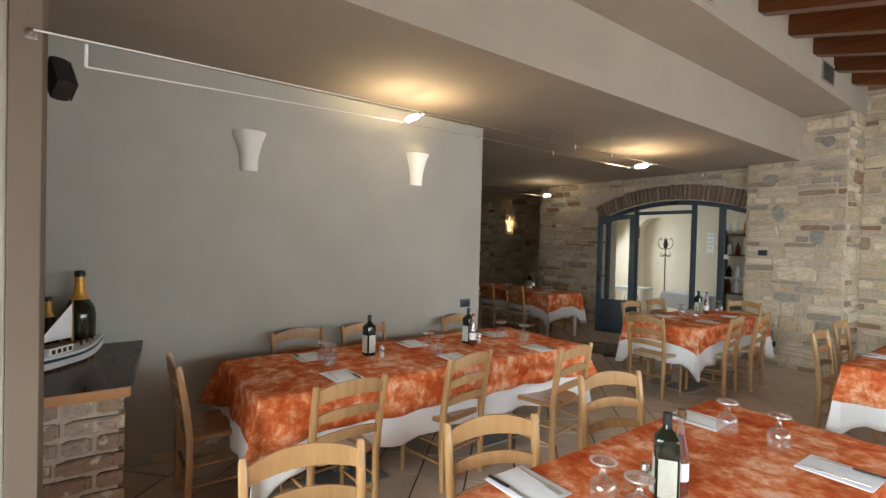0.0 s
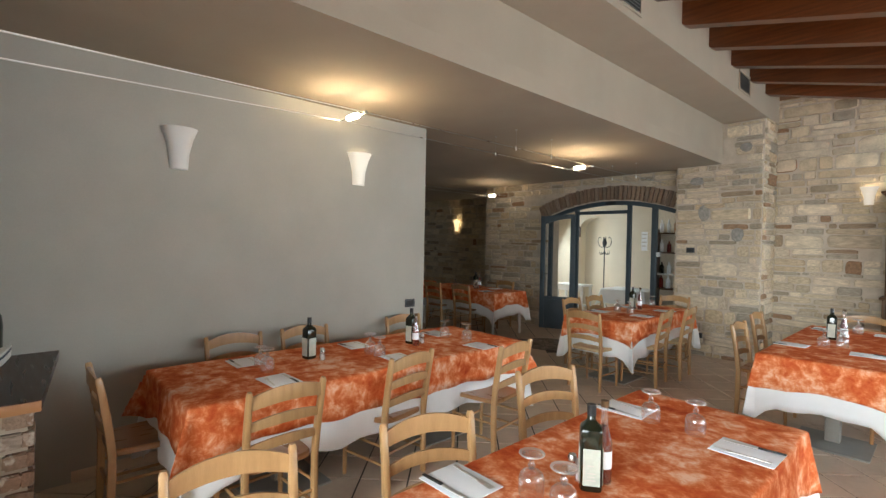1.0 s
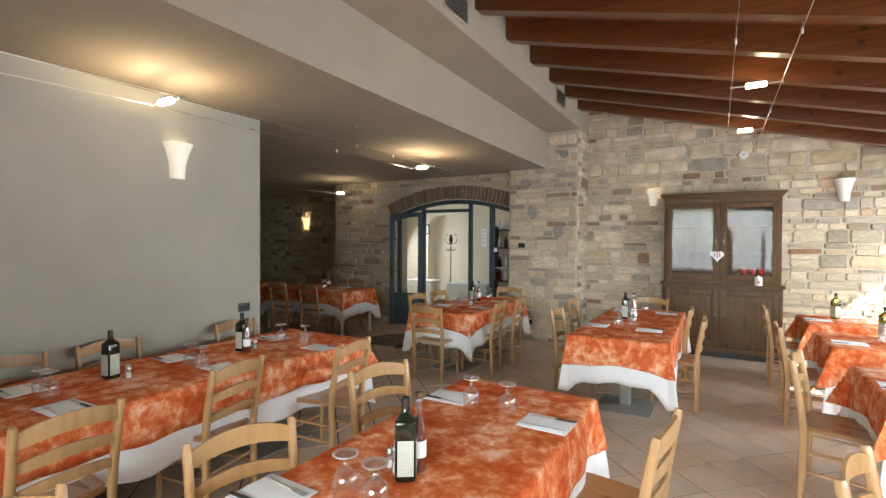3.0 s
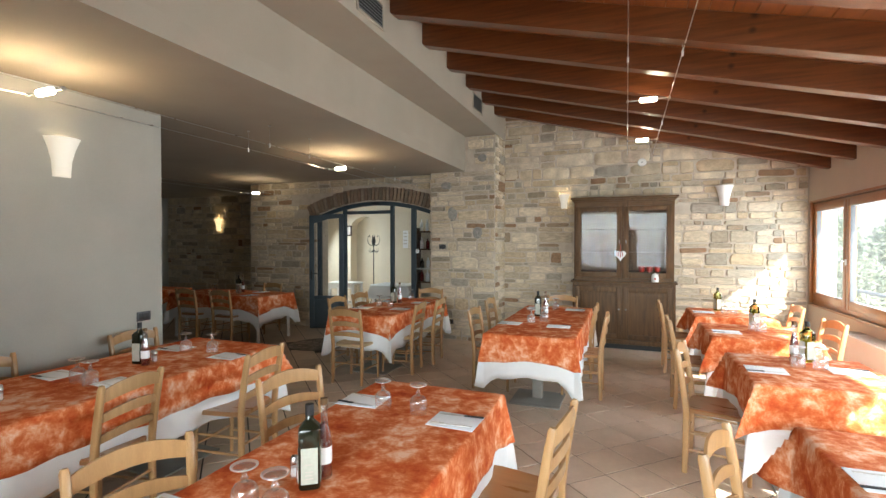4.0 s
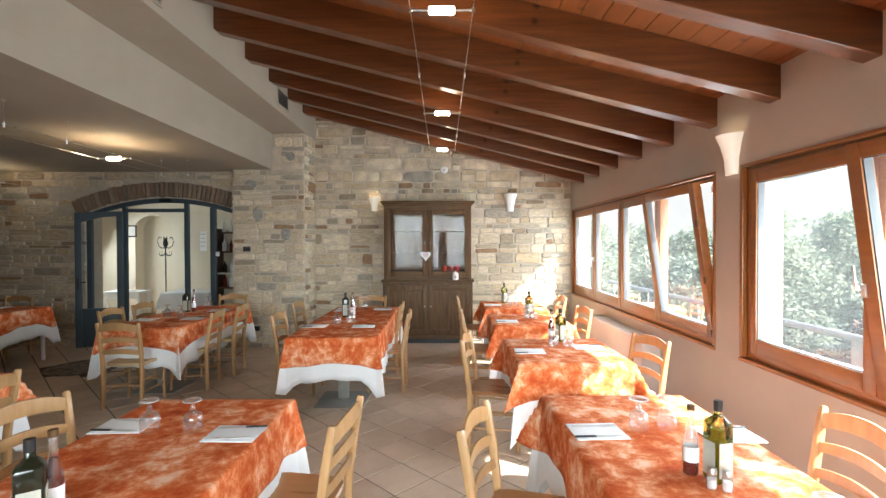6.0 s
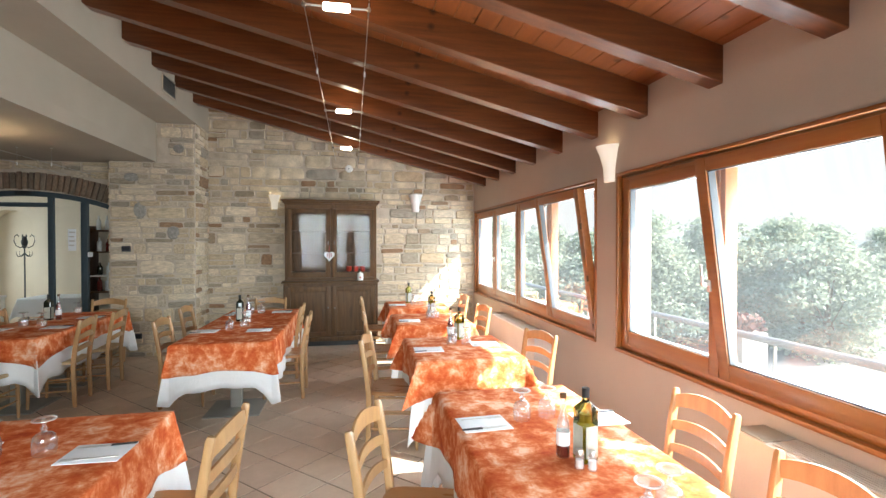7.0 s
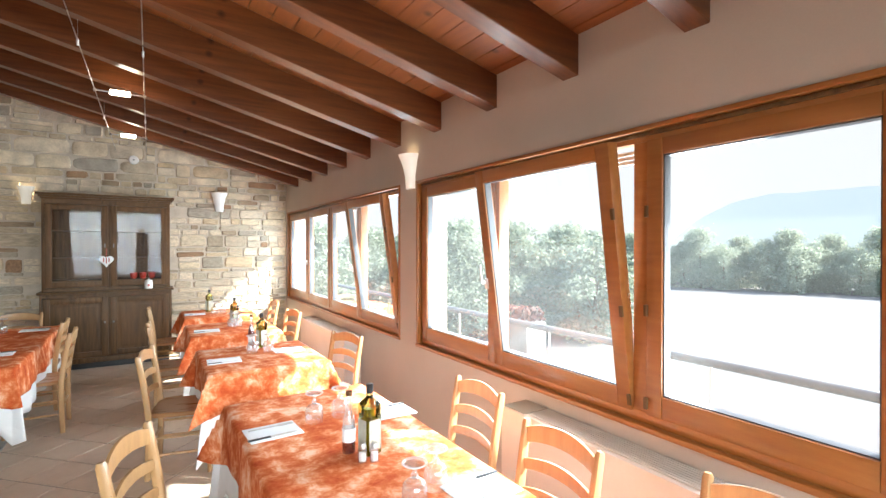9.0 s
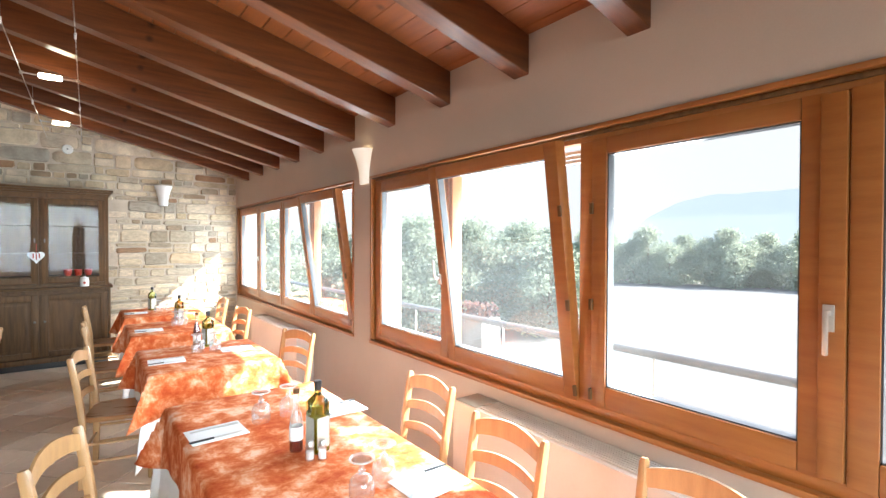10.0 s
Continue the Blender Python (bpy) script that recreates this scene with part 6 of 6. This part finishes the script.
def tree(seed, height, width):
    """Tapered trunk, limbs, and a crown of many small leaf clumps."""
    r = random.Random(seed)
    t = thing("tree", "broad leafy green tree at the edge of the meadow", "tree", "trees")
    bm = bmesh.new()
    sweep(bm, [(0, 0, 0), (0.05, 0.02, height * 0.25), (0.0, 0.08, height * 0.5), (0.05, 0.0, height * 0.8)], ring(0.16, 8), up=(0, 1, 0), scale=[1.3, 1, 0.6, 0.2])
    lobes = []
    for k in range(26):
        a, z = r.uniform(0, 6.28), r.uniform(0.05, 0.93)
        rad = width * 0.5 * math.sin(math.pi * min(0.95, (z + 0.12) / 1.08)) * r.uniform(0.35, 1.0)
        c = Vector((rad * math.cos(a), rad * math.sin(a), z * height))
        lobes.append((c, r.uniform(0.14, 0.25) * width))
        if k < 7:
            sweep(bm, [(0, 0.03, height * r.uniform(0.2, 0.4)), tuple(c * 0.55 + Vector((0, 0, height * 0.15))), tuple(c)], ring(0.05, 6), scale=[1, 0.7, 0.3])
    part("trunk", bm, BARK, t)
    bm = bmesh.new()
    for c, rad in lobes:
        for k in range(340):
            d = Vector((r.gauss(0, 1), r.gauss(0, 1), r.gauss(0, 1))).normalized() * rad * r.uniform(0.55, 1.1)
            d.z *= 0.8
            p = c + d
            s = r.uniform(0.07, 0.17)
            u = Vector((r.gauss(0, 1), r.gauss(0, 1), r.gauss(0, 0.6))).normalized()
            v = u.cross(Vector((r.gauss(0, 1), r.gauss(0, 1), r.gauss(0, 1)))).normalized()
            bm.faces.new([bm.verts.new(q) for q in (p - u * s, p + v * s * 0.6, p + u * s, p - v * s * 0.6)])
    part("crown", bm, LEAF, t, smooth=False)
    return t


kinds = [tree(1, 6.5, 6.0), tree(2, 7.6, 6.6), tree(3, 5.4, 6.4)]
rt = random.Random(8)
spots = []
for k in range(56):
    a = radians(38 + k * 1.2 + rt.uniform(-0.5, 0.5))
    d = rt.uniform(75, 86)
    spots.append((d * math.sin(a), d * math.cos(a), rt.uniform(0.84, 1.12)))
for k in range(20):
    a = radians(14 + k * 1.95 + rt.uniform(-0.5, 0.5))
    d = rt.uniform(29, 36)
    spots.append((d * math.sin(a), d * math.cos(a), rt.uniform(0.82, 1.0)))
for k, (x, y, s) in enumerate(spots):
    m = Matrix.Translation((x, y, -4.2)) @ Matrix.Rotation(rt.uniform(0, 6.28), 4, "Z")
    o = kinds[k] if k < 3 else copy_thing(kinds[k % 3], m)
    o.matrix_basis = m
    o.scale = (s, s, s)

t = thing("terrace_railing", "grey metal tube railing along the terrace edge", "railing", at=Matrix.Translation((5.53, 0, -0.3)))
bm = bmesh.new()
sweep(bm, [(0, -9, 0.82), (0, 14, 0.82)], ring(0.045, 10))
part("top_rail", bm, material("railing_paint", (0.13, 0.12, 0.11), (0.19, 0.18, 0.165), rough=0.6, scale=2, fine=30, bump=0.05), t)
for k in range(11):
    bm = bmesh.new()
    sweep(bm, [(0, -8.4 + k * 2.2, 0), (0, -8.4 + k * 2.2, 0.8)], ring(0.014, 8), up=(0, 1, 0))
    part("post", bm, STONEGREY, t)
t = thing("flower_planter", "pale stone planter with red-orange flowers", "planter", at=Matrix.Translation((6.0, 5.85, -0.3)))
part("trough", boxes((-0.2, 0.2, -0.3, 0.3, 0, 0.76), bevel=0.02), material("pale_trough", (0.20, 0.17, 0.15), (0.26, 0.22, 0.19), rough=0.85, scale=5, fine=50, bump=0.2), t)
bm = bmesh.new()
rf = random.Random(5)
for k in range(420):
    p = Vector((rf.uniform(-0.22, 0.22), rf.uniform(-0.28, 0.28), 0.76 + rf.uniform(0, 0.22)))
    s = rf.uniform(0.02, 0.045)
    u = Vector((rf.gauss(0, 1), rf.gauss(0, 1), rf.gauss(0, 1))).normalized()
    v = u.orthogonal()
    bm.faces.new([bm.verts.new(q) for q in (p - u * s, p + v * s, p + u * s, p - v * s)])
part("flowers", bm, material("red_flowers", (0.07, 0.014, 0.007), (0.055, 0.02, 0.01), rough=0.8, scale=9, fine=40, bump=0.0), t, smooth=False)
# garden table outside
t = thing("garden_table", "terrace table under an orange cloth", "table", at=Matrix.Translation((4.6, 9.2, -0.3)))
part("tabletop", boxes((-0.45, 0.45, -0.45, 0.45, 0.72, 0.75), bevel=0.004), CERAMIC, t)
part("column", boxes((-0.04, 0.04, -0.04, 0.04, 0.0, 0.72)), IRON, t)
o = cloth("tablecloth", "orange-red cloth on the terrace table", CLOTH, 4.15, 5.05, 8.75, 9.65, 0.455 + 0.004, 0.25, 44)
for x, y, a in ((4.55, 8.35, 0), (4.6, 10.1, 180), (5.45, 9.2, 90)):
    c = copy_thing(CHAIRS[SEATWOOD], pose(x, y, -0.3, 0, 0, a))
    c["label"] = "wooden chair beside the terrace table"

# round mosaic set in the floor
bm = bmesh.new()
lathe(bm, [(0.47, -0.004), (0.47, 0.0015), (0.0, 0.0015)], (-4.2, 6.6, 0), 48)
med = structure("floor_medallion", bm, GROUT, "round dark pebble mosaic set into the floor", "floor")
bm = boxes((-0.5, 0.5, -0.5, 0.5, -0.5, 0.5))
bmesh.ops.bevel(bm, geom=list(bm.edges), offset=0.15, segments=1, affect="EDGES")
COBBLE = mesh_of("cobble", bm, stone_material("mosaic_stone", [(0.0, (0.18, 0.165, 0.15)), (0.5, (0.30, 0.27, 0.235)), (0.8, (0.40, 0.36, 0.31)), (1.0, (0.22, 0.19, 0.17))], 0.3))
for i in range(6):
    rad = 0.06 + i * 0.073
    n = max(5, int(2 * math.pi * rad / 0.085))
    for k in range(n):
        a = 2 * math.pi * (k + 0.5 * (i % 2)) / n
        piece("cobble", COBBLE, med, pose(-4.2 + rad * math.cos(a), 6.6 + rad * math.sin(a), 0.003, 0, 0, math.degrees(a)) @ Matrix.Diagonal((0.066, 0.075, 0.010, 1)))

# ---- pieces of walls and floor ----
def face_y(y):
    return lambda u0: (lambda u, z: Matrix.Translation((u0 + u, y - 0.005, z)))


def clear(*rects):
    return lambda a, b, c, d: any(a < r1 and b > r0 and c < r3 and d > r2 for r0, r1, r2, r3 in rects)


def over_roof(u0):
    return lambda a, b, c, d: (c + d) / 2 > beam_z(u0 + (a + b) / 2) + 0.24


L = EX + 1.56
lay_stones(wall_north, face_y(BACK)(-1.56), L, 0.0, 4.0, lambda a, b, c, d: over_roof(-1.56)(a, b, c, d) or clear((1.24, 2.70, 0.0, 2.2))(a + 0.12, b - 0.12, c, d - 0.1), 21)
lay_stones(pier, face_y(PILY)(-2.71), 1.15, 0.0, 3.42, lambda a, b, c, d: c > 2.8 and a < 0.62, 22)
bm = bmesh.new()
lathe(bm, [(0.5, -0.5), (0.5, 0.2), (0.42, 0.45), (0.0, 0.5)], (0, 0, 0), 18, Matrix.Rotation(radians(90), 4, "X"))
for v in bm.verts:
    v.co += Vector((rb.uniform(-0.03, 0.03), 0, rb.uniform(-0.03, 0.03)))
BOULDER = mesh_of("stone", bm, stone_material("grey_boulder", [(0.0, (0.40, 0.38, 0.34)), (1.0, (0.50, 0.47, 0.41))]))
for x, z, w, h in ((-2.31, 2.14, 0.17, 0.24), (-2.42, 2.62, 0.2, 0.13), (-1.78, 3.05, 0.16, 0.14), (-1.86, 1.82, 0.17, 0.2)):
    piece("stone", BOULDER, pier, Matrix.Translation((x, PILY - 0.004, z)) @ Matrix.Diagonal((w, 0.044, h, 1)))
lay_stones(pier, lambda u, z: Matrix.Translation((-1.556 + 0.005, PILY + u, z)) @ Matrix.Rotation(radians(90), 4, "Z"), BACK - PILY, 0.0, 3.95, lambda a, b, c, d: False, 23)
lay_stones(pier, lambda u, z: Matrix.Translation((-2.71 - 0.005, DOORY - u, z)) @ Matrix.Rotation(radians(-90), 4, "Z"), DOORY - PILY, 0.0, CEIL, lambda a, b, c, d: False, 24)


def in_arch(a, b, c, d):
    x = -6.85 + (a + b) / 2
    if AX0 - 0.05 < -6.85 + b and -6.85 + a < AX1:
        return c < arch_z(min(max(x, AX0), AX1), 0.0) + 0.26 and (d > 2.2 or -6.85 + b > AX0 + 0.06)
    return False


lay_stones(wall_door, face_y(DOORY)(-6.85), 4.2, 0.0, CEIL, in_arch, 25)
lay_stones(wall_dark, face_y(9.5)(-11.2), 4.35, 0.0, CEIL, lambda a, b, c, d: False, 26)
bm = boxes((-0.5, 0.5, -0.5, 0.5, -0.5, 0.5))
bmesh.ops.bevel(bm, geom=list(bm.edges), offset=0.09, segments=1, affect="EDGES")
ARCHBRICK = mesh_of("brick", bm, BRICK)
c, half = (AX0 + AX1) / 2, (AX1 - AX0) / 2
R = (half * half + ARISE * ARISE) / (2 * ARISE)
span = math.asin(half / R)
n = 38
for k in range(n):
    th = -span - 0.03 + (2 * span + 0.03) * (k + 0.5) / n
    rr = R + 0.135
    x, z = c + rr * math.sin(th), ASPRING + ARISE - R + rr * math.cos(th)
    if x < -2.74:
        piece("brick", ARCHBRICK, wall_door, Matrix.Translation((x, DOORY - 0.012, z)) @ Matrix.Rotation(th, 4, "Y") @ Matrix.Diagonal((2 * span * R / n - 0.012, rb.uniform(0.05, 0.065), 0.245 + rb.uniform(-0.02, 0.02), 1)))

bm = bmesh.new()
S = 0.33
box(bm, -S / 2 + 0.0062, S / 2 - 0.0062, -S / 2 + 0.0062, S / 2 - 0.0062, -0.006, 0.0)
TILEMESH = mesh_of("tile", bm, TILE, smooth=False)
far_v, far_f = [], []
half_d = S * math.sqrt(0.5)
count = 0
for i in range(-40, 60):
    for j in range(-40, 60):
        x, y = 0.33 + (i - j) * half_d, 3.99 + (i + j) * half_d
        if not (-11.1 < x < EX + 0.05 and SOUTH - 0.2 < y < LOBBY_N + 0.4) or math.hypot(x + 4.2, y - 6.6) < 0.5:
            continue
        if -1.45 < x < 1.45 and 2.75 < y < 8.3 and count < 300:
            piece("tile", TILEMESH, floor, pose(x, y, 0, 0, 0, 45))
            count += 1
        else:
            d = half_d - 0.0088
            b = len(far_v)
            far_v += [(x - d, y, 0), (x, y - d, 0), (x + d, y, 0), (x, y + d, 0), (x - d, y, -0.006), (x, y - d, -0.006), (x + d, y, -0.006), (x, y + d, -0.006)]
            far_f += [(b, b + 1, b + 2, b + 3), (b, b + 4, b + 5, b + 1), (b + 1, b + 5, b + 6, b + 2), (b + 2, b + 6, b + 7, b + 3), (b + 3, b + 7, b + 4, b)]
me = bpy.data.meshes.new("floor_tiles")
me.from_pydata(far_v, [], far_f)
me.materials.append(TILE_FAR)
ob = new("floor_tiles", me)
ob.parent = floor
tagged(ob, kind="stuff")
